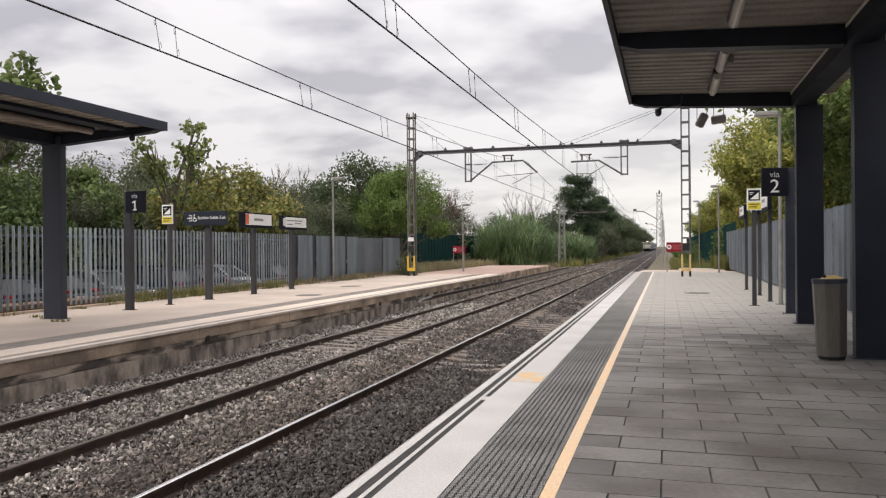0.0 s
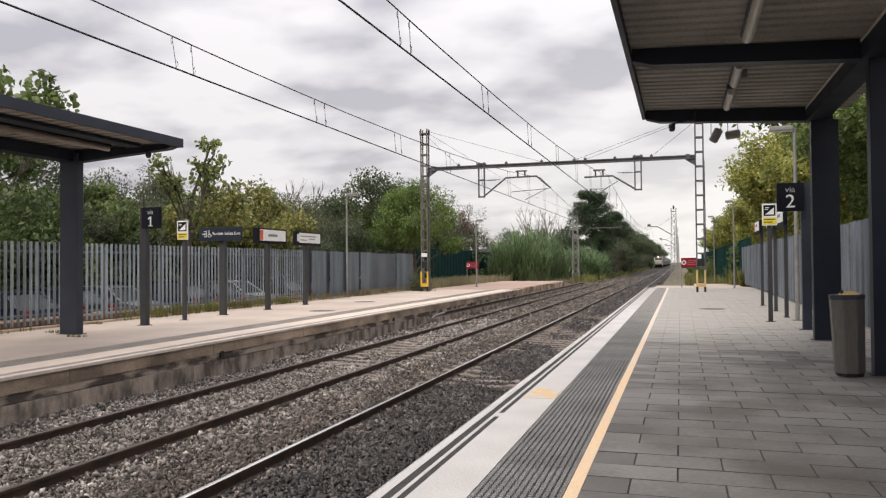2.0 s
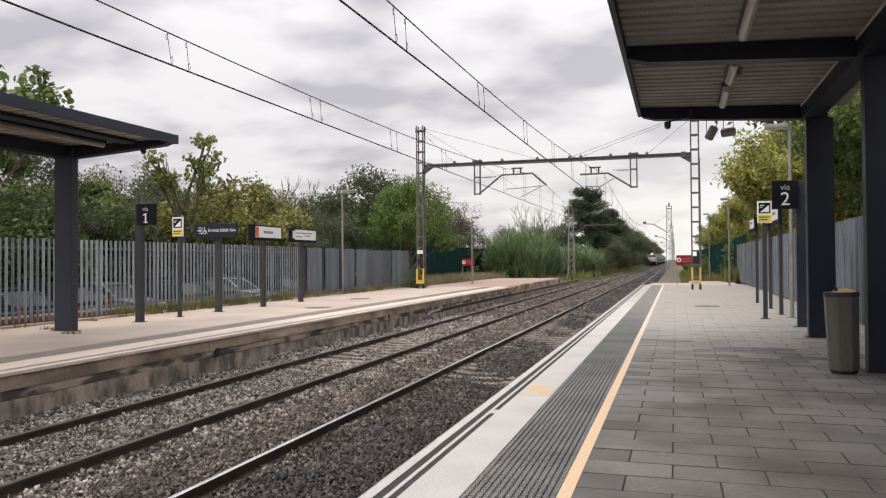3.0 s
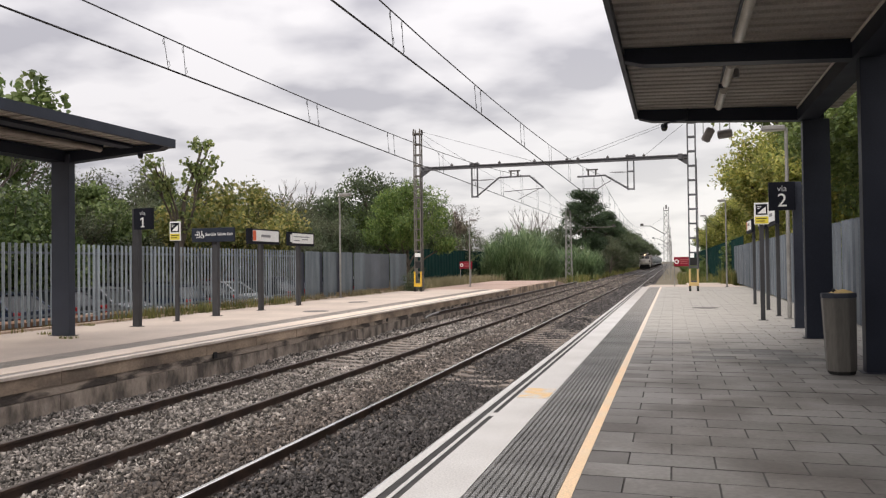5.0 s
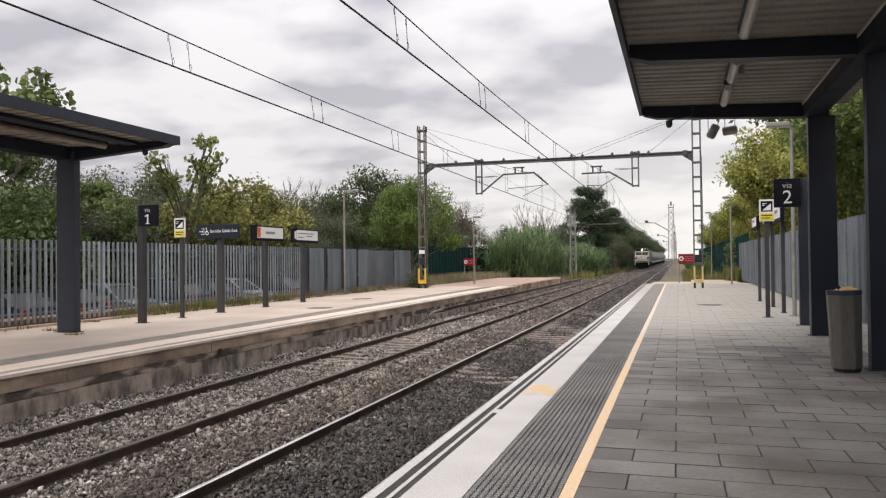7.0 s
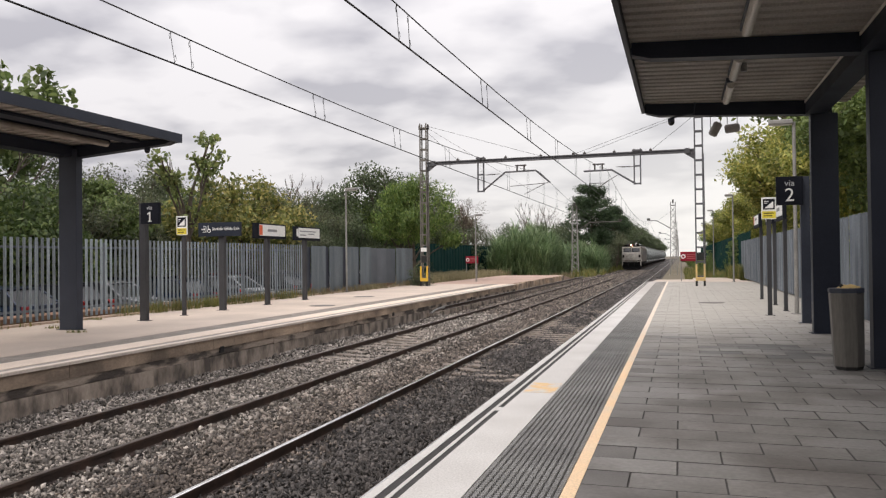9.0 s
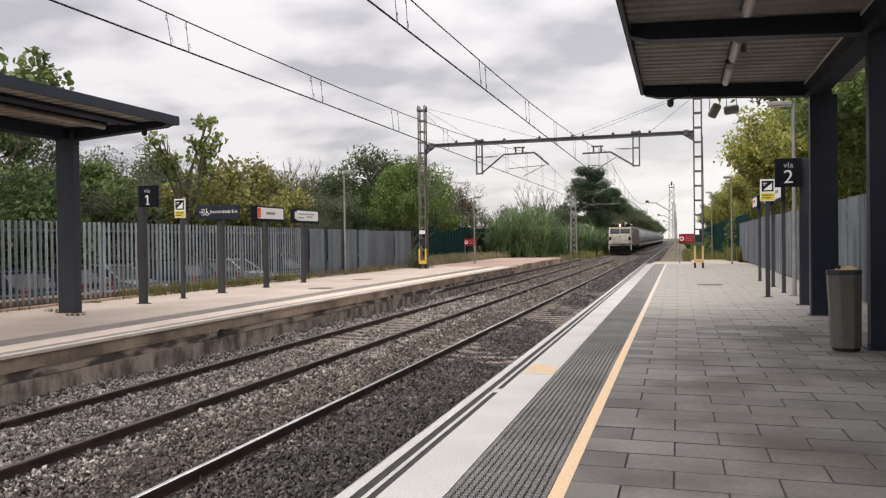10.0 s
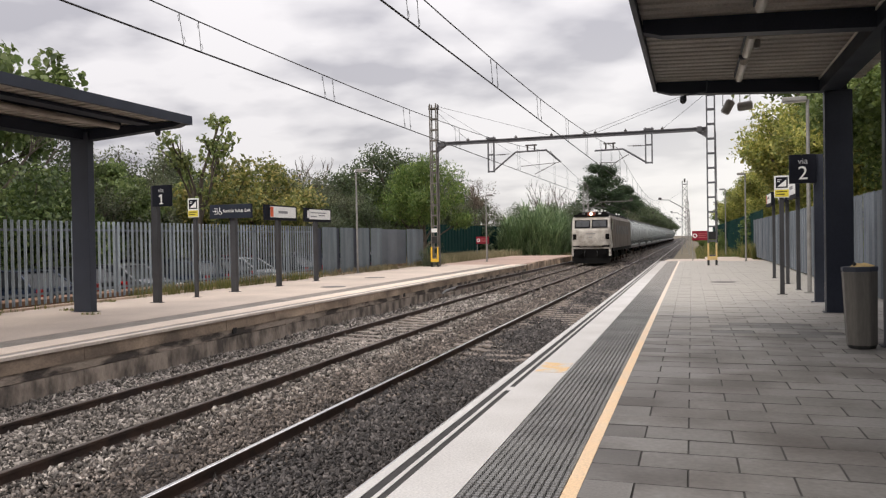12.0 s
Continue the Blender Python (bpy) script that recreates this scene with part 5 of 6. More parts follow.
def pine_proto(label, h, seed):
    rng = np.random.default_rng(seed)
    t = thing("pine_tree", label, "tree", (0, 0, -500))
    bm, tips = bmesh.new(), []
    rod(bm, (0, 0, -0.2), (0.2, 0.1, h * 0.85), 0.28, 9, 0.1)
    for k in range(46):
        z = h * rng.uniform(0.3, 0.93)
        ang = rng.uniform(0, 2 * math.pi)
        ln = h * 0.27 * max(0.25, 1 - ((z / h - 0.5) / 0.52) ** 2) * rng.uniform(0.6, 1.1)
        e = Vector((math.cos(ang) * ln, math.sin(ang) * ln, z + rng.uniform(0.1, 0.25) * ln))
        rod(bm, (0, 0, z), e, 0.06, 5, 0.02, caps=False)
        for u in (0.55, 0.8, 1.0):
            tips.append((e.x * u, e.y * u, z + (e.z - z) * u))
    part("trunk", bm, M_BARK, t)
    rad = rng.uniform(0.8, 1.5, len(tips))
    mesh_part("crown", leaf_cloud("crown", tips, rad, 24000, 0.32, rng, slim=0.3, flat=0.6, droop=-0.4), L_PINE, t)
    return t


def shrub_proto(label, mt, seed, n=9000, size=0.2, h=4.0, r=2.2):
    """A thicket of leaves down to the ground on many thin stems."""
    rng = np.random.default_rng(seed)
    t = thing("shrub", label, "shrub", (0, 0, -500))
    bm, tips = bmesh.new(), []
    for k in range(16):
        ang, u = rng.uniform(0, 2 * math.pi), rng.uniform(0.2, 1) ** 0.6
        e = Vector((math.cos(ang) * r * u, math.sin(ang) * r * u, h * rng.uniform(0.35, 0.92) * (1.1 - 0.4 * u)))
        rod(bm, (e.x * 0.25, e.y * 0.25, -0.2), e, 0.05, 5, 0.015, caps=False)
        for s in (0.3, 0.55, 0.8, 1.0):
            tips.append((e.x * (0.3 + 0.7 * s), e.y * (0.3 + 0.7 * s), e.z * s))
    tagged(part("stem_tangle", bm, M_BARK, t), kind="stuff")
    mesh_part("foliage", leaf_cloud("foliage", tips, rng.uniform(0.4, 0.95, len(tips)), n, size, rng), mt, t)
    return t


def place(proto, rows, group):
    for i, (x, y, k, rz) in enumerate(rows):
        m = Matrix.Translation((x, y, GROUND_Z)) @ Matrix.Rotation(radians(rz), 4, "Z") @ Matrix.Diagonal((k, k, k, 1))
        if i == 0:
            proto.matrix_basis = m
            ob = proto
        else:
            proto_scale = proto.scale.copy()
            proto.scale = (1, 1, 1)
            ob = copy_thing(proto, m)
            proto.scale = proto_scale
        ob["group"] = group


def blades(name, area, n, h, width, rng, bend=0.35, seg=3, clump=0):
    """Standing blades that lean and taper."""
    x0, x1, y0, y1, z = area
    P = np.column_stack([rng.uniform(x0, x1, n), rng.uniform(y0, y1, n), np.full(n, z)])
    if clump:
        cs = np.column_stack([rng.uniform(x0, x1, clump), rng.uniform(y0, y1, clump)])
        P[:, :2] = cs[rng.integers(0, clump, n)] + rng.normal(0, 0.16, (n, 2))
    H = h * rng.uniform(0.45, 1.1, n)
    ang = rng.uniform(0, 2 * np.pi, n)
    D = np.column_stack([np.cos(ang), np.sin(ang), np.zeros(n)])
    sd = np.column_stack([-np.sin(ang), np.cos(ang), np.zeros(n)])
    bnd = bend * rng.uniform(0.2, 1.4, n)
    vs = []
    for i in range(seg + 1):
        u = i / seg
        c = P + D * (bnd * H * u * u)[:, None] + np.array([0, 0, 1.0]) * (H * (u - 0.25 * bnd * u * u))[:, None]
        w = (width * (1 - u * 0.92) * rng.uniform(0.8, 1.2, n))[:, None]
        vs += [c - sd * w / 2, c + sd * w / 2]
    co = np.stack(vs, 1)
    k = 2 * (seg + 1)
    q = np.array([(2 * i, 2 * i + 1, 2 * i + 3, 2 * i + 2) for i in range(seg)])
    faces = (q[None] + k * np.arange(n)[:, None, None]).reshape(-1, 4)
    return raw_mesh(name, co.reshape(-1, 3), faces, 4)


def reed_bed(area, n, h, seed, label):
    """Canes with long arching leaves, thick as a hedge."""
    rng = np.random.default_rng(seed)
    x0, x1, y0, y1, z = area
    cx, cy = (x0 + x1) / 2, (y0 + y1) / 2
    P = np.column_stack([rng.uniform(x0, x1, n), rng.uniform(y0, y1, n)])
    u = ((P[:, 0] - cx) / (x1 - x0) * 2) ** 2 * 0.5 + ((P[:, 1] - cy) / (y1 - y0) * 2) ** 2 * 0.4
    H = h * np.clip(1.0 - 0.55 * u, 0.3, 1) * rng.uniform(0.72, 1.08, n)
    H *= 0.88 + 0.16 * np.sin(P[:, 0] * 2.3 + 1.0) * np.sin(P[:, 0] * 0.9 + P[:, 1] * 0.7) + 0.1 * np.sin(P[:, 0] * 6.1)
    z0 = H * rng.uniform(0.05, 0.85, n)
    ang = rng.uniform(0, 2 * np.pi, n)
    D = np.column_stack([np.cos(ang), np.sin(ang)])
    ln = rng.uniform(0.6, 1.7, n) * h / 5
    vs = []
    seg = 3
    for i in range(seg + 1):
        t = i / seg
        px = P + D * (ln * 0.75 * t ** 1.4)[:, None]
        pz = z + z0 + ln * (1.5 * t - 0.75 * t * t)
        w = 0.055 * (1 - 0.9 * t)
        s = np.column_stack([-D[:, 1], D[:, 0]]) * w
        vs += [np.column_stack([px - s, pz]), np.column_stack([px + s, pz])]
    co = np.stack(vs, 1)
    q = np.array([(2 * i, 2 * i + 1, 2 * i + 3, 2 * i + 2) for i in range(seg)])
    faces = (q[None] + 8 * np.arange(n)[:, None, None]).reshape(-1, 4)
    return tagged(mesh_part("reeds", raw_mesh("reeds", co.reshape(-1, 3), faces, 4), L_REED), label, "reeds", kind="stuff")


def build_plants():
    big = tree_proto("broad-leaved tree with large drooping green leaves", 10.0, L_BROAD, 11, n=9500, size=0.25, clump=0.8, dome=60, wide=0.3, mid=0.6, tall=0.38, trunk=0.3, slim=0.7, thin=0.6, broad=True, droop=0.8)
    place(big, [(-30.1, 22.6, 1.34, 0), (-36.5, 26, 1.15, 80), (-25.6, 16.5, 0.72, 150), (-34, 31, 0.7, 30), (-29.3, 32.5, 0.72, 310)], "trees behind the car park")
    dark = tree_proto("dense dark green tree behind the fence", 9.0, L_DARK, 12, n=15000, size=0.21, clump=0.95, dome=80, wide=0.36, mid=0.55, tall=0.42, trunk=0.16, spread=0.9)
    place(dark, [(-34.5, 34, 1.05, 0), (-35.3, 46, 0.98, 60), (-34.1, 52, 0.95, 130), (-25.9, 62, 1.22, 200), (-30.7, 66, 1.05, 20), (-28.4, 75, 1.25, 75), (-27.3, 85, 1.15, 160),
                 (-29.5, 40, 0.8, 250), (-30.5, 33, 0.62, 300), (-33, 58, 0.95, 15), (-24.5, 55, 0.62, 111), (-12.3, 152, 1.25, 10), (-12.0, 192, 1.25, 140), (-11.9, 240, 1.3, 220), (-12.6, 172, 1.3, 45),
                 (-19.2, 135, 1.0, 90), (-25.2, 140, 0.95, 170), (-28.3, 130, 0.95, 270), (-12.2, 212, 1.25, 300), (-12.0, 290, 1.3, 350), (-11.0, 340, 1.2, 120), (-22, 118, 0.8, 20), (-36, 100, 1.1, 200),
                 (-12.0, 265, 1.25, 80), (-24.5, 40, 0.5, 80), (-24, 47, 0.6, 10), (-23.5, 53, 0.6, 210), (-24, 70, 0.8, 40), (-21.6, 124, 0.92, 130), (-18.6, 127, 0.84, 255), (-11, 420, 1.3, 12), (-15, 380, 1.3, 50)], "dark trees along the line")
    olive = tree_proto("greyish olive-green tree with an open crown", 8.5, L_OLIVE, 13, n=8000, size=0.19, clump=0.85, trunk=0.2, spread=0.8, slim=0.4)
    place(olive, [(-32.2, 36, 1.0, 0), (-32.8, 40, 1.1, 70), (-25.8, 48, 0.93, 140), (-25.4, 52, 0.94, 210), (-23.4, 76, 0.95, 280), (-23.6, 70, 0.98, 30), (-10.3, 131, 0.85, 90), (-27.5, 29, 0.78, 180),
                  (-23, 44, 0.7, 250), (-23.8, 64, 0.8, 99), (-24, 90, 0.9, 140), (-17, 128, 0.8, 20)], "olive trees behind the fence")
    plane = tree_proto("young tree with a thin crown of pale green leaves", 8.5, L_PALE, 22, n=1250, size=0.2, clump=0.5, trunk=0.42, spread=0.24, depth=1, slim=0.7, thin=0.45, broad=True, droop=0.6)
    place(plane, [(-22.3, 30.4, 1.0, 150), (-27, 36, 0.7, 90)], "young trees")
    yel = tree_proto("tree with yellowing autumn leaves", 7.4, L_AUTUMN, 15, n=6500, size=0.24, clump=0.8, trunk=0.25, spread=0.75, slim=0.6)
    place(yel, [(-22.3, 34.5, 0.98, 0), (-22.9, 38.5, 1.0, 120)], "yellowing trees")
    feather = tree_proto("rounded bright green tree with feathery leaves", 8.8, L_BRIGHT, 16, n=17000, size=0.26, clump=0.72, dome=130, wide=0.36, mid=0.69, tall=0.29, trunk=0.24, spread=0.9, slim=0.3, droop=0.9)
    place(feather, [(-18.3, 52, 0.97, 0), (-26.0, 63, 0.9, 200)], "bright green trees")
    bare = tree_proto("bare grey-brown tree without leaves", 10.5, None, 17, trunk=0.3, spread=0.5, depth=3, leaves=False, bark=M_TWIG, name="bare_tree")
    place(bare, [(-34.5, 62, 1.0, 0), (-28.1, 150, 1.35, 120), (-25.5, 155, 1.3, 200), (-27, 23, 0.98, 250), (-31.0, 60, 0.95, 33)], "bare trees")
    twiggy = tree_proto("round twiggy tree with withered brown leaves", 9.7, L_BROWN, 27, n=2600, size=0.2, clump=0.6, dome=34, wide=0.24, mid=0.8, tall=0.17, trunk=0.4, spread=0.4, slim=0.35)
    place(twiggy, [(-22.1, 80, 0.95, 60)], "withered trees")
    pine = pine_proto("dark green umbrella-shaped pine tree", 13.0, 18)
    place(pine, [(-12.9, 118, 1.05, 0), (-11.6, 140, 0.9, 80), (-11.3, 158, 0.82, 200)], "pine trees")
    sunny = tree_proto("tall plane tree with yellow-green leaves over the fence", 11.5, L_YEL, 19, n=46000, size=0.19, clump=0.9, dome=130, wide=0.34, mid=0.56, tall=0.43, trunk=0.14, spread=0.72, slim=0.6)
    place(sunny, [(9.7, 55, 1.15, 15), (9.4, 47, 1.15, 0), (9.8, 63, 1.1, 70), (9.0, 76, 1.0, 140), (9.2, 92, 0.98, 210), (9.0, 112, 0.98, 280), (9.5, 135, 0.95, 33), (8.8, 40, 1.0, 100), (11.3, 52, 1.36, 200)], "plane trees by the platform")
    green = tree_proto("tall green plane tree standing behind the fence", 11.5, L_MID, 20, n=44000, size=0.19, clump=0.9, dome=130, wide=0.36, mid=0.55, tall=0.43, trunk=0.14, spread=0.75, slim=0.6)
    place(green, [(9.0, 30, 1.0, 90), (9.3, 23, 1.0, 180), (9.8, 16, 1.0, 270), (14, 55, 1.1, 45), (14, 34, 1.1, 130), (10, 160, 1.0, 200), (10, 190, 1.0, 20), (13, 230, 0.9, 80)], "green plane trees")
    bigleaf = shrub_proto("bushy young tree with large bright green leaves", L_LUSH, 44, n=19000, size=0.15, h=4.4, r=1.9)
    place(bigleaf, [(-24.6, 22.7, 1.45, 0), (-21.5, 16.0, 1.1, 120), (-26.5, 27.5, 1.15, 250)], "broad-leaved bushes")
    sh = shrub_proto("dense dark green shrub thicket", L_DARK, 41)
    place(sh, [(-29.5 + 1.2 * math.sin(k * 1.7), 4 + 3.1 * k, 0.85 + 0.25 * math.sin(k * 2.3), 47 * k) for k in range(17)]
          + [(-31.5 + 0.9 * math.sin(k * 2.2), 5.5 + 2.3 * k, 0.95 + 0.2 * math.sin(k * 1.4), 59 * k) for k in range(15)]
          + [(-12.0 - 0.8 * math.sin(k), 160 + 16.0 * k, 1.1 + 0.35 * math.sin(k * 1.3), 61 * k) for k in range(12)]
          + [(-24 + 2.0 * math.sin(k * 1.1), 46 + 4.0 * k, 0.9 + 0.3 * math.sin(k * 2.9), 73 * k) for k in range(14)], "shrub thickets")
    place(shrub_proto("small dark bush growing at the mast foot", L_DARK, 45, n=2600, size=0.13, h=3.2, r=0.75), [(-14.7, 43.0, 0.78, 0)], "mast bush")
    sh2 = shrub_proto("light green shrub beside the fence", L_OLIVE, 42)
    place(sh2, [(-12.2 - 0.9 * math.sin(k), 120 + 8.0 * k, 1.05 + 0.35 * math.sin(k * 1.9), 51 * k) for k in range(20)]
          + [(-23.6 + 0.8 * math.sin(k * 2.1), 60 + 4.5 * k, 0.95 + 0.25 * math.sin(k * 1.7), 29 * k) for k in range(9)]
          + [(-26.5 + math.sin(k * 2.5), 30 + 3.6 * k, 0.9 + 0.25 * math.sin(k * 1.2), 83 * k) for k in range(7)], "light shrubs")
    sh3 = shrub_proto("yellow-green shrub on the bank", L_MID, 43)
    place(sh3, [(3.0, 96, 0.45, 0), (3.6, 112, 0.6, 60), (2.6, 128, 0.4, 120), (3.6, 150, 0.6, 200), (2.4, 170, 0.45, 20), (3.4, 200, 0.6, 70), (2.5, 240, 0.6, 160), (1.5, 300, 0.7, 10), (3.2, 60.5, 0.35, 30)]
          + [(7.0 + 0.6 * math.sin(k), 34 + 9 * k, 1.05 + 0.2 * math.sin(2 * k), 40 * k) for k in range(16)], "bank shrubs")
    rng = np.random.default_rng(31)
    reed_bed((-18.9, -12.6, 76, 88, -0.6), 16000, 6.0, 32, "tall green reeds in a dense stand")
    reed_bed((-17.0, -10.0, 105, 117, -0.8), 12000, 4.9, 33, "tall green reeds beside the line")
    for nm, area, n, h, w, mt, label, cl in (
            ("weeds", (FENCE_L + 0.02, FENCE_L + 0.45, 19, 31, 0.0), 2600, 0.42, 0.016, L_GRASS, "green and yellow weeds along the fence foot", 90),
            ("weeds", (FENCE_L + 0.02, FENCE_L + 0.35, 11, 19, 0.0), 500, 0.16, 0.02, L_GRASS, "short weeds in the kerb joint", 30),
            ("weeds", (FENCE_L + 0.0, FENCE_L + 0.5, 31, 45, 0.0), 2500, 0.35, 0.02, L_DRY, "dry weeds along the sheet fence", 60),
            ("weeds", (FENCE_L - 0.6, FENCE_L - 0.1, 11, 32, -0.4), 3500, 0.75, 0.02, L_DRY, "dry brown weeds behind the palisade", 0),
            ("dry_grass", (-19.8, -15.6, 46, 73, -0.1), 9000, 0.7, 0.03, L_DRY, "dry yellow grass beyond the platform", 0),
            ("dry_grass", (-15.5, -10.6, 75.5, 81, -0.8), 2600, 0.9, 0.04, L_DRY, "dry grass at the platform end", 0),
            ("weeds", (0.6, 4.5, 62, 120, -0.8), 3200, 1.0, 0.06, L_GRASS, "tall weeds beside the far track", 500),
            ("weeds", (3.4, 4.5, 55, 61, -0.2), 1500, 1.2, 0.05, L_GRASS, "bushy weeds at the fence corner", 20),
            ("weeds", (-12.8, -9.3, 90, 300, -0.8), 6000, 1.0, 0.08, L_GRASS, "weeds on the bank beside the track", 600)):
        tagged(mesh_part(nm, blades(nm, area, n, h, w, rng, clump=cl), mt), label, "weeds", kind="stuff")
    for x, y in ((-13.2, 14.2), (-15.5, 13.6), (-14.6, 15.0), (-15.6, 17.5)):
        tagged(mesh_part("weed_tuft", blades("weed_tuft", (x - 0.22, x + 0.22, y - 0.1, y + 0.1, 0.0), 60, 0.09, 0.02, rng, bend=0.9), L_GRASS), "small flat weed tuft on the concrete", "weed", group="weed tufts")
    tagged(part("verge", boxes((-19.9, FENCE_L + 0.62, 45, 66, -1.0, -0.08)), M_EARTH), "dry earth verge beside the platform end", "verge", kind="structure")
    tagged(part("sandy_path", boxes((0.9, 3.75, R_END + 0.004, 58.5, -0.95, -0.03)), M_CONC), "pale sandy path beyond the platform end", "path", kind="structure")
    tagged(part("fence_bank", boxes((FENCE_L - 0.9, FENCE_L - 0.03, -10, 45, -1.0, 0.2), (FENCE_L - 0.03, FENCE_L + 0.1, -10, 45, -1.0, 0.02)), M_SOIL), "strip of red-brown earth under the fence", "verge", kind="structure")


# ---------- parked cars ----------
def parked_car(at, rz, paint, label):
    """A hatchback; its nose looks along local -x."""
    c = thing("parked_car", label, "car", at, group="parked cars", rz=rz)
    bm = bmesh.new()
    prism(bm, [(-2.02, 0.30), (-2.08, 0.52), (-2.0, 0.70), (-1.85, 0.80), (-1.05, 0.95), (1.6, 1.0), (1.98, 0.95), (2.06, 0.62), (2.0, 0.32), (1.6, 0.22), (-1.7, 0.22)], -0.86, 0.86)
    for v in bm.verts:
        v.co.y *= 0.9 if abs(v.co.x) > 1.9 else 1.0
    bmesh.ops.bevel(bm, geom=list(bm.edges), offset=0.06, segments=2, affect="EDGES")
    part("body", bm, paint, c)
    bm = bmesh.new()
    prism(bm, [(-1.12, 0.94), (-0.42, 1.40), (0.2, 1.46), (1.15, 1.42), (1.78, 0.98)], -0.76, 0.76)
    for v in bm.verts:
        if v.co.z > 1.2:
            v.co.y *= 0.8
    part("glasshouse", bm, M_CARGLASS, c, "dark window glass")
    bm = bmesh.new()
    prism(bm, [(-0.44, 1.405), (0.2, 1.465), (1.18, 1.425), (1.2, 1.45), (0.2, 1.495), (-0.46, 1.43)], -0.64, 0.64)
    bmesh.ops.bevel(bm, geom=list(bm.edges), offset=0.012, segments=1, affect="EDGES")
    part("roof", bm, paint, c)
    for s in (-1, 1):
        bm = bmesh.new()
        for p, q in (((-1.1, 0.77, 0.95), (-0.42, 0.62, 1.42)), ((0.32, 0.775, 0.97), (0.28, 0.62, 1.46)), ((1.74, 0.76, 1.0), (1.15, 0.62, 1.43))):
            rod(bm, (p[0], s * p[1], p[2]), (q[0], s * q[1], q[2]), 0.035, 6)
        part("pillar", bm, paint, c)
        part("mirror", boxes((-0.86, -0.72, s * 0.93 - 0.08, s * 0.93 + 0.08, 0.95, 1.07), bevel=0.03), paint, c)
        part("headlight", boxes((-2.055, -1.9, s * 0.62 - 0.15, s * 0.62 + 0.15, 0.60, 0.74), bevel=0.03), M_SIGNWH, c)
        part("tail_light", boxes((1.92, 2.06, s * 0.66 - 0.1, s * 0.66 + 0.1, 0.70, 0.95), bevel=0.02), M_TAIL, c, "red tail light")
    part("number_plate", boxes((-2.10, -2.03, -0.26, 0.26, 0.42, 0.53)), M_SIGNWH, c)
    part("number_plate", boxes((2.03, 2.075, -0.26, 0.26, 0.62, 0.73)), M_SIGNWH, c)
    part("grille", boxes((-2.085, -2.0, -0.5, 0.5, 0.56, 0.66), bevel=0.015), M_RUBBER, c)
    for x in (-1.3, 1.3):
        for s in (-1, 1):
            bm = bmesh.new()
            rod(bm, (x, s * 0.70, 0.31), (x, s * 0.88, 0.31), 0.31, 18)
            wl = part("wheel", bm, M_RUBBER, c)
            bm = bmesh.new()
            rod(bm, (x, s * 0.872, 0.31), (x, s * 0.89, 0.31), 0.19, 12)
            part("rim", bm, M_GALV, wl)


def build_cars():
    paints = [("grey", (0.16, 0.165, 0.17)), ("white", (0.7, 0.7, 0.69)), ("dark red", (0.25, 0.03, 0.03)), ("black", (0.015, 0.016, 0.018)), ("silver", (0.42, 0.43, 0.44)), ("dark blue", (0.02, 0.03, 0.055))]
    mats = [(n, material("car_paint_" + n.replace(" ", "_"), c, tuple(v * 0.9 for v in c), 0.2, 0.1, bump=0, coord="obj", scale=1, spec=0.4)) for n, c in paints]
    rows = ((-19.75, 15.0, (3, 5, 3, 0, 5, 3, 4, 3, 5, 0, 3, 1)), (-25.3, 29.4, (3, 0, 5, 2, 3, 0, 4)))
    for j, (x, y, order) in enumerate(rows):
        for k, i in enumerate(order):
            n, m = mats[i]
            parked_car((x + 0.3 * math.sin(k * 2.1 + j), y + 2.62 * k, -0.578), 180 if (k + j) % 3 == 0 else 0, m, "%s parked hatchback car behind the fence" % n)


# ---------- the train ----------
M_LOCO_W = material("loco_white", (0.54, 0.51, 0.465), (0.29, 0.262, 0.23), 0.55, coord="obj", scale=1.9, fine=14, bump=0.05, spec=0.3)
M_LOCO_G = material("loco_taupe", (0.15, 0.126, 0.106), (0.095, 0.08, 0.068), 0.7, coord="obj", scale=1.0, fine=10, bump=0.05, spec=0.2)
M_LOCO_K = material("loco_black", (0.0055, 0.0055, 0.006), (0.009, 0.0085, 0.008), 0.8, coord="obj", scale=1.5, bump=0.1, spec=0.06)
M_LOCO_R = material("loco_rust_red", (0.22, 0.055, 0.035), (0.15, 0.045, 0.03), 0.6, coord="obj", scale=2)
M_TANK = material("tank_pale_grey", (0.72, 0.755, 0.735), (0.40, 0.42, 0.405), 0.6, coord="obj", scale=0.7, fine=8, bump=0.05, stretch=(1, 1.6, 0.4), spec=0.3)
M_TANK_D = material("tank_grime", (0.13, 0.125, 0.12), (0.08, 0.078, 0.075), 0.7, coord="obj", scale=1.5)
M_HOOP = material("tank_hoop_grey", (0.25, 0.265, 0.26), (0.16, 0.17, 0.165), 0.6, coord="obj", scale=1.0)
M_LIGHT = material("headlight_glow", (1.0, 0.72, 0.42), (1.0, 0.8, 0.55), 0.3, coord="obj", bump=0, emit=14.0)


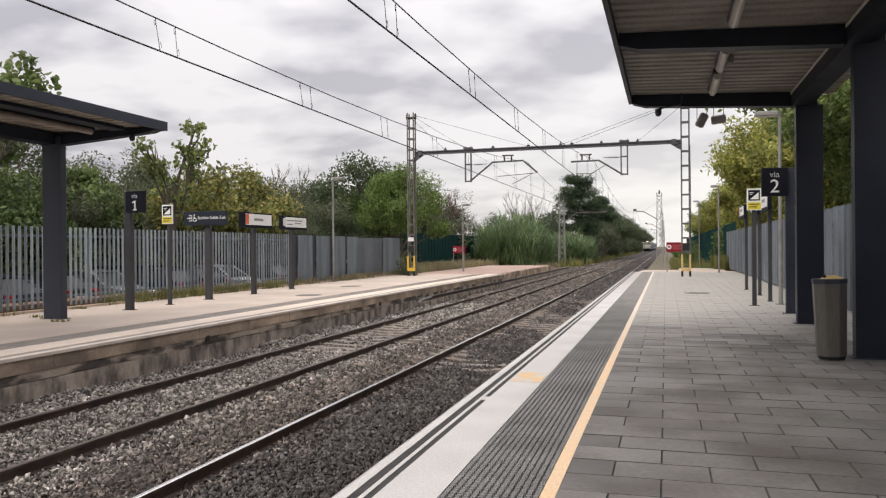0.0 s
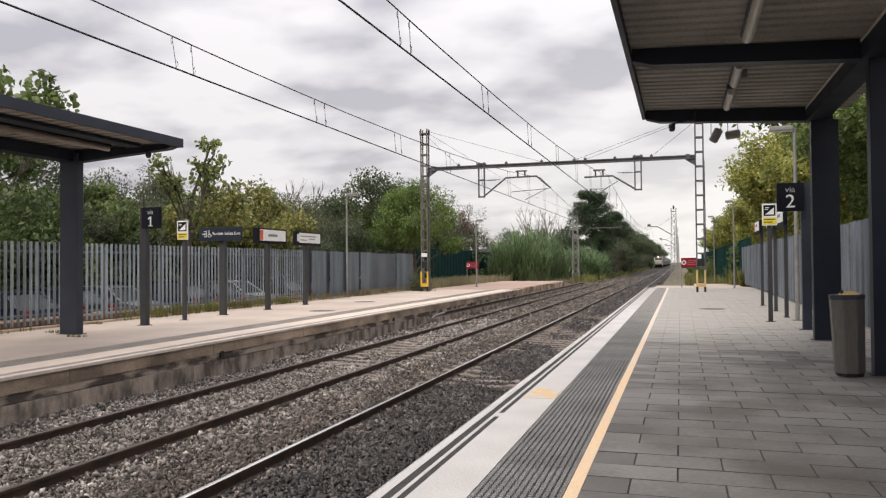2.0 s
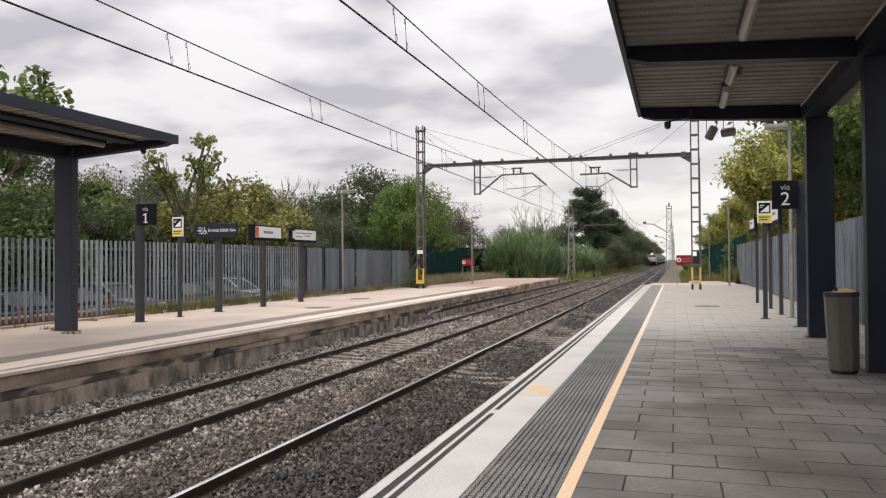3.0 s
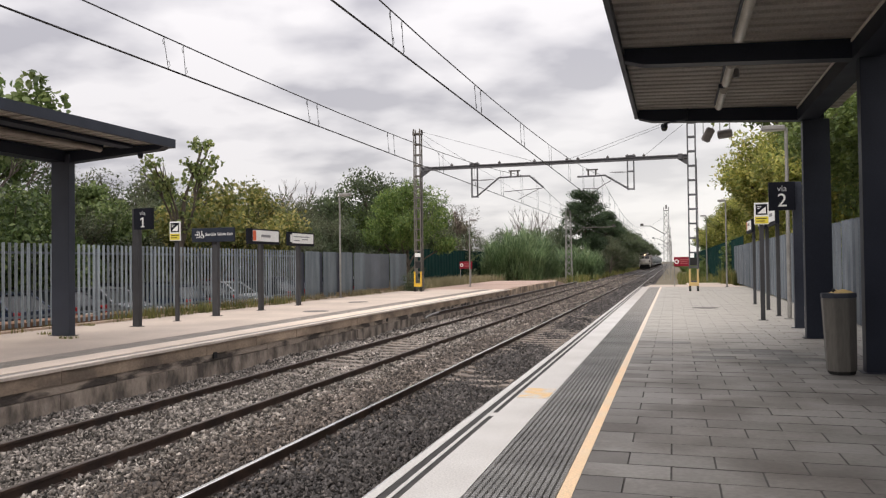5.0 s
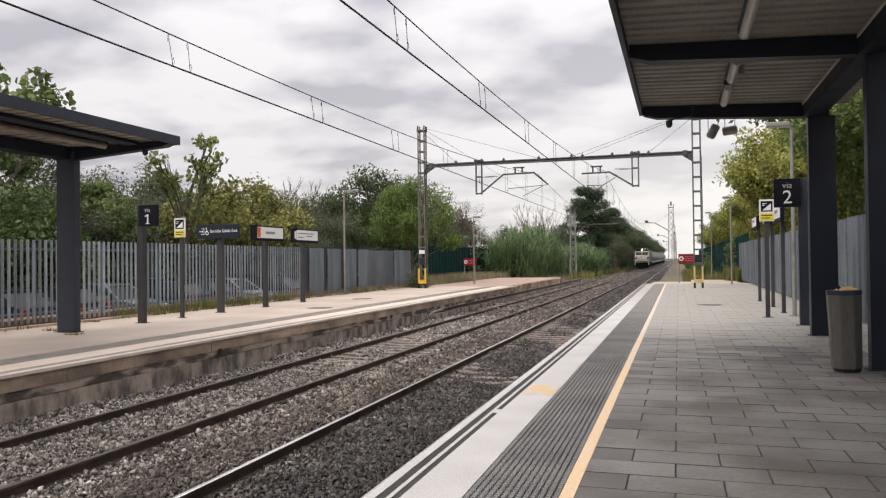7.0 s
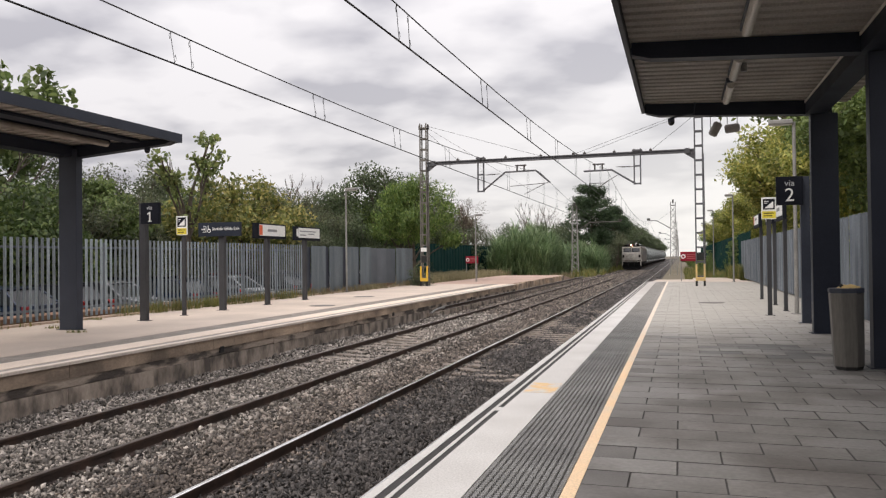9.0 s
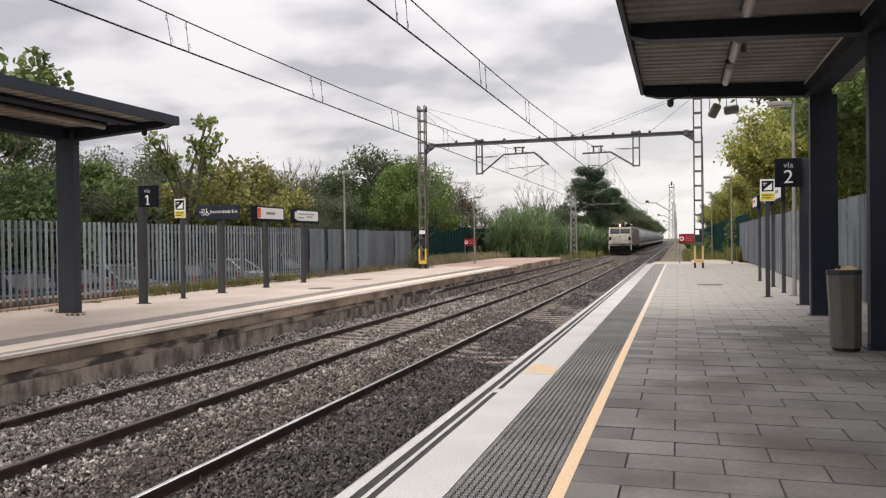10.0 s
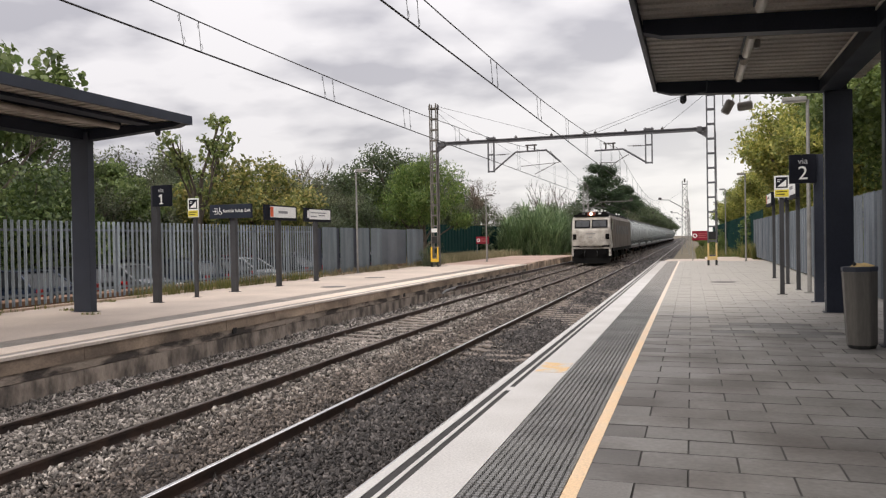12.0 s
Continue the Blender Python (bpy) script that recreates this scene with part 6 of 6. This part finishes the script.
def bogie(parent, y, half=1.3):
    bm = bmesh.new()
    for s in (-1, 1):
        box(bm, s * 0.98 - 0.07, s * 0.98 + 0.07, y - half - 0.55, y + half + 0.55, 0.42, 0.75, bevel=0.03)
        for q in (-half, half):
            box(bm, s * 1.02 - 0.09, s * 1.02 + 0.09, y + q - 0.16, y + q + 0.16, 0.38, 0.66)
    box(bm, -0.95, 0.95, y - 0.25, y + 0.25, 0.55, 0.85)
    part("bogie_frame", bm, M_LOCO_K, parent)
    for q in (-half, half):
        bm = bmesh.new()
        for s in (-1, 1):
            rod(bm, (s * 0.80, y + q, 0.48), (s * 0.93, y + q, 0.48), 0.48, 20)
        rod(bm, (-0.82, y + q, 0.48), (0.82, y + q, 0.48), 0.09, 10)
        part("wheelset", bm, M_RAIL, parent)


def build_loco():
    o = thing("locomotive", "white and grey electric locomotive with black skirt and lit headlight", "locomotive", (TX1, 59.5, RAIL_Z))
    W, LEN = 1.55, 20.6

    def cab(y0, k):
        bm = bmesh.new()
        prism(bm, [(y0, 1.28), (y0 - k * 0.03, 1.9), (y0 + k * 0.02, 2.72), (y0 + k * 0.30, 3.62), (y0 + k * 0.62, 3.86), (y0 + k * 1.15, 3.9), (y0 + k * 1.15, 1.28)], -W, W, axis="x")
        for v in bm.verts:
            if (v.co.y - y0) * k < 0.4:
                v.co.x *= 0.95
            if v.co.z > 3.7:
                v.co.x *= 0.88
        bmesh.ops.bevel(bm, geom=list(bm.edges), offset=0.07, segments=2, affect="EDGES")
        return bm
    part("front_cab", cab(0.0, 1), M_LOCO_W, o, "white cab")
    part("rear_cab", cab(LEN, -1), M_LOCO_W, o, "white cab")
    bm = bmesh.new()
    prism(bm, [(-W, 1.1), (-W, 3.55), (-1.25, 3.92), (1.25, 3.92), (W, 3.55), (W, 1.1)], 1.1, LEN - 1.1)
    part("body_side", bm, M_LOCO_G, o, "taupe grey machine room body")
    part("side_band", boxes((-W - 0.01, W + 0.01, 1.0, LEN - 1.0, 1.05, 1.30)), M_LOCO_K, o)
    for k in range(6):
        y = 4.2 + 2.1 * k
        for s in (-1, 1):
            part("side_grille", boxes((s * W - 0.02, s * W + 0.02, y, y + 1.3, 2.4, 3.1)), M_TANK_D, o)
    # screens lie on the raked face
    rake = math.degrees(math.atan2(0.28, 0.9))
    for s in (-1, 1):
        bm = bmesh.new()
        box(bm, -0.54, 0.54, -0.03, 0.03, -0.27, 0.27, bevel=0.05)
        for v in bm.verts:
            if v.co.z > 0:
                v.co.x -= 0.05 * (1 if s * v.co.x > 0 else 0) * s
        sc = part("windscreen", bm, M_GLASS, o, "dark windscreen pane")
        sc.matrix_basis = pose(s * 0.66, 0.150, 3.19, -rake)
        bm = bmesh.new()
        tube(bm, [(0.1, -0.045, -0.26), (-0.2, -0.05, 0.16)], 0.012, 5)
        wp = part("wiper", bm, M_LOCO_K, sc)
        part("lamp_cluster", boxes((s * 1.24 - 0.14, s * 1.24 + 0.14, -0.11, 0.06, 2.0, 2.42), bevel=0.04), M_LOCO_K, o, "dark side lamp cluster")
        part("side_window", boxes((s * W - 0.03, s * W + 0.015, 0.40, 0.98, 2.75, 3.35)), M_GLASS, o)
        part("cab_door", boxes((s * W - 0.03, s * W + 0.012, 1.5, 2.2, 1.4, 3.3)), M_LOCO_G, o)
        bm = bmesh.new()
        rod(bm, (s * 0.875, 0.0, 1.05), (s * 0.875, -0.42, 1.05), 0.11, 14)
        rod(bm, (s * 0.875, -0.42, 1.05), (s * 0.875, -0.50, 1.05), 0.24, 18)
        part("buffer", bm, M_LOCO_K, o)
        part("corner_step", boxes((s * 1.42 - 0.07, s * 1.42 + 0.07, -0.04, 0.3, 0.72, 1.3)), M_LOCO_W, o)
        bm = bmesh.new()
        tube(bm, [(s * 1.50, -0.02, 1.5), (s * 1.53, -0.08, 1.6), (s * 1.53, -0.06, 2.6)], 0.018, 6)
        part("grab_rail", bm, M_GALV, o)
    # the nose swells forward towards the middle
    bm = bmesh.new()
    rings = []
    for z, push, half in ((1.40, 0.10, 1.36), (1.6, 0.15, 1.38), (2.1, 0.17, 1.38), (2.6, 0.16, 1.36), (2.72, 0.12, 1.34), (2.80, 0.0, 1.30)):
        rings.append([bm.verts.new((half * u, 0.0 - push * (1 - abs(u) ** 1.7) - 0.03 + (0.06 if z > 2.75 else 0), z)) for u in (-1, -0.75, -0.5, -0.25, 0, 0.25, 0.5, 0.75, 1)])
        rings[-1] += [bm.verts.new((half, 0.12, z)), bm.verts.new((-half, 0.12, z))]
    for r0, r1 in zip(rings, rings[1:]):
        for i in range(len(r0)):
            j = (i + 1) % len(r0)
            bm.faces.new((r0[i], r0[j], r1[j], r1[i]))
    bm.faces.new(rings[-1])
    bm.faces.new(rings[0][::-1])
    for f in bm.faces:
        f.smooth = True
    part("nose_panel", bm, M_LOCO_W, o, "dirty white rounded nose")
    bm = bmesh.new()
    tube(bm, [(-1.2, -0.02, 2.86), (-1.2, -0.09, 2.86), (1.2, -0.09, 2.86), (1.2, -0.02, 2.86)], 0.016, 6)
    part("hand_rail", bm, M_TANK_D, o)
    for s in (-1, 1):
        part("horn", boxes((s * 0.62 - 0.09, s * 0.62 + 0.09, 0.45, 0.9, 3.93, 4.06), bevel=0.03), M_SIGNWH if s > 0 else M_TANK_D, o)
        bm = bmesh.new()
        tube(bm, [(s * 0.45, -0.03, 1.12), (s * 0.5, -0.2, 0.95), (s * 0.48, -0.16, 0.7)], 0.035, 6)
        part("brake_hose", bm, M_RUBBER, o)
    part("bumper_lip", boxes((-1.46, 1.46, -0.075, 0.1, 1.27, 1.40), bevel=0.02), M_LOCO_W, o)
    for s in (-1, 1):
        bm = bmesh.new()
        box(bm, -0.60, 0.60, -0.012, 0.012, -0.325, 0.325, bevel=0.02)
        wf = part("window_gasket", bm, M_LOCO_K, o, "black window gasket")
        wf.matrix_basis = pose(s * 0.66, 0.148, 3.19, -rake)
    part("stripe", boxes((-1.40, -0.85, -0.10, 0.03, 1.42, 1.50), (-0.9, 0.9, -0.165, 0.03, 1.405, 1.46), (0.85, 1.40, -0.10, 0.03, 1.42, 1.54)), M_LOCO_K, o, "dark band across the nose")
    part("emblem_bar", boxes((-0.36, 0.36, -0.206, -0.1, 2.40, 2.46), (-0.14, 0.14, -0.208, -0.1, 2.14, 2.2)), M_GREYTXT, o)
    part("brow", boxes((-1.35, 1.35, 0.32, 0.75, 3.76, 3.93), bevel=0.04), M_LOCO_K, o)
    part("skirt", boxes((-1.45, 1.45, 0.0, 1.2, 0.55, 1.30), bevel=0.03), M_LOCO_K, o)
    bm = bmesh.new()
    prism(bm, [(-0.15, 0.16), (0.25, 0.16), (0.35, 0.62), (0.02, 0.62)], -1.4, 1.4, axis="x")
    part("snow_plough", bm, M_LOCO_K, o)
    hb = part("headlight_housing", boxes((-0.30, 0.30, 0.25, 0.75, 3.82, 4.12), bevel=0.05), M_LOCO_R, o, "rust-red headlight housing")
    bm = bmesh.new()
    rod(bm, (0, 0.19, 3.97), (0, 0.26, 3.97), 0.10, 20)
    part("headlight", bm, M_LIGHT, hb, "glowing warm headlight")
    bm = bmesh.new()
    prism(bm, [(-1.3, 3.88), (1.3, 3.88), (1.0, 4.12), (-1.0, 4.12)], 1.0, LEN - 1.0)
    part("roof", bm, M_LOCO_K, o)
    for y in (4.0, LEN - 4.0):
        bm = boxes((-0.95, 0.95, y - 1.0, y + 1.0, 4.12, 4.22))
        tube(bm, [(-0.5, y - 0.8, 4.22), (-0.45, y + 0.9, 4.42), (-0.7, y - 0.6, 4.55)], 0.03, 6)
        tube(bm, [(0.5, y - 0.8, 4.22), (0.45, y + 0.9, 4.42), (0.7, y - 0.6, 4.55)], 0.03, 6)
        tube(bm, [(-0.9, y - 0.6, 4.48), (-0.7, y - 0.6, 4.57), (0.7, y - 0.6, 4.57), (0.9, y - 0.6, 4.48)], 0.03, 6)
        part("pantograph", bm, M_LOCO_K if y > 9 else M_TANK_D, o, "grimy folded pantograph")
        for q in (-1.3, 1.35):
            bm = bmesh.new()
            rod(bm, (0.55, y + q, 4.1), (0.55, y + q, 4.4), 0.08, 10)
            part("roof_insulator", bm, M_SIGNWH, o)
    bogie(o, 3.6, 1.4)
    bogie(o, LEN / 2, 1.4)
    bogie(o, LEN - 3.6, 1.4)
    part("underframe", boxes((-1.2, 1.2, 5.8, 8.2, 0.45, 1.05), (-1.2, 1.2, 12.4, 14.8, 0.45, 1.05)), M_LOCO_K, o)
    return o, LEN


def build_wagon():
    o = thing("tank_wagon", "pale grey ribbed tank wagon with grimy underframe", "wagon", (TX1, 85, RAIL_Z), group="tank wagons")
    LEN = 14.6
    R, zc = 1.46, 2.62
    bm = bmesh.new()
    ring_y = [(0.45, 0.0), (0.5, 0.6), (0.66, 1.1), (0.9, 1.36), (1.2, R), (LEN - 1.2, R), (LEN - 0.9, 1.36), (LEN - 0.66, 1.1), (LEN - 0.5, 0.6), (LEN - 0.45, 0.0)]
    seg = 28
    rings = []
    for y, r in ring_y:
        rings.append([bm.verts.new((r * math.cos(2 * math.pi * i / seg), y, zc + r * math.sin(2 * math.pi * i / seg))) for i in range(seg)] if r > 0 else [bm.verts.new((0, y, zc))])
    for a, b in zip(rings, rings[1:]):
        for i in range(seg):
            j = (i + 1) % seg
            q = [a[i % len(a)], a[j % len(a)], b[j % len(b)], b[i % len(b)]]
            bm.faces.new(list(dict.fromkeys(q)))
    bmesh.ops.recalc_face_normals(bm, faces=bm.faces)
    part("tank", bm, M_TANK, o, smooth=True)
    for k in range(7):
        y = 1.6 + k * (LEN - 3.2) / 6
        bm = bmesh.new()
        rod(bm, (0, y - 0.05, zc), (0, y + 0.05, zc), R + 0.045, 28)
        part("hoop", bm, M_HOOP, o)
    part("walkway", boxes((-0.45, 0.45, 0.9, LEN - 0.9, zc + R + 0.05, zc + R + 0.10), (-0.05, 0.05, 0.9, LEN - 0.9, zc + R - 0.02, zc + R + 0.06)), M_TANK_D, o)
    for y in (3.6, LEN / 2, LEN - 3.6):
        bm = bmesh.new()
        rod(bm, (0, y, zc + R - 0.05), (0, y, zc + R + 0.22), 0.28, 16)
        part("hatch", bm, M_TANK_D, o)
        bm = bmesh.new()
        rod(bm, (0, y, 0.75), (0, y, 1.4), 0.22, 12, 0.75)
        part("outlet_cone", bm, M_TANK, o)
        for s in (-1, 1):
            bm = bmesh.new()
            tube(bm, [(s * 0.3, y, 0.9), (s * 0.9, y - 0.3, 0.95), (s * 1.25, y - 0.3, 1.25), (s * 1.3, y + 0.5, 1.3)], 0.06, 8)
            part("pipe", bm, M_TANK, o)
    for s in (-1, 1):
        part("sole_bar", boxes((s * 1.2 - 0.08, s * 1.2 + 0.08, 0.3, LEN - 0.3, 0.95, 1.2)), M_TANK_D, o)
        bm = boxes((s * 0.9 - 0.25, s * 0.9 - 0.21, 0.3, 0.34, 1.0, zc + R + 0.1), (s * 0.9 + 0.21, s * 0.9 + 0.25, 0.3, 0.34, 1.0, zc + R + 0.1))
        for k in range(9):
            box(bm, s * 0.9 - 0.22, s * 0.9 + 0.22, 0.305, 0.335, 1.2 + 0.3 * k, 1.23 + 0.3 * k)
        part("ladder", bm, M_TANK_D, o)
        bm = bmesh.new()
        for y, e in ((0.3, -0.28), (LEN - 0.3, LEN + 0.28)):
            rod(bm, (s * 0.875, y, 1.05), (s * 0.875, e, 1.05), 0.15, 12)
        part("buffer", bm, M_LOCO_K, o)
    part("end_beam", boxes((-1.3, 1.3, 0.2, 0.4, 0.9, 1.25)), M_TANK_D, o)
    part("end_beam", boxes((-1.3, 1.3, LEN - 0.4, LEN - 0.2, 0.9, 1.25)), M_TANK_D, o)
    bogie(o, 2.3, 0.9)
    bogie(o, LEN - 2.3, 0.9)
    return o, LEN


TRAIN_END, TRAIN_V = 59.5, 22.0


def nose(t):
    return TRAIN_END + TRAIN_V * (12.0 - t)


# ---------- assembly ----------
build_ground()
build_left_platform()
build_ramp_right()
build_track(TX1, False, "railway track with dull rusty rails")
build_track(TX2, True, "railway track with polished running rail")
build_ballast()
build_side_rail()
build_right_canopy()
build_left_canopy()
build_overhead()
build_plants()
build_cars()
build_signs()
build_lamps()
build_bin()
build_manholes()
loco, loco_len = build_loco()
wagon, wagon_len = build_wagon()
wagons = [wagon] + [copy_thing(wagon, pose(TX1, 85 + 15 * k, RAIL_Z)) for k in range(1, 14)]
build_fences()
right_platform = build_right_platform()
build_pavers(right_platform)


def motions():
    """The train runs straight in along the far track at a steady speed."""
    times = [0.5 * k for k in range(25)]
    walk(loco, [(t, pose(TX1, nose(t), RAIL_Z)) for t in times])
    for k, wg in enumerate(wagons):
        back = loco_len + 0.9 + k * (wagon_len + 1.0)
        walk(wg, [(t, pose(TX1, nose(t) + back, RAIL_Z)) for t in times])


motions()
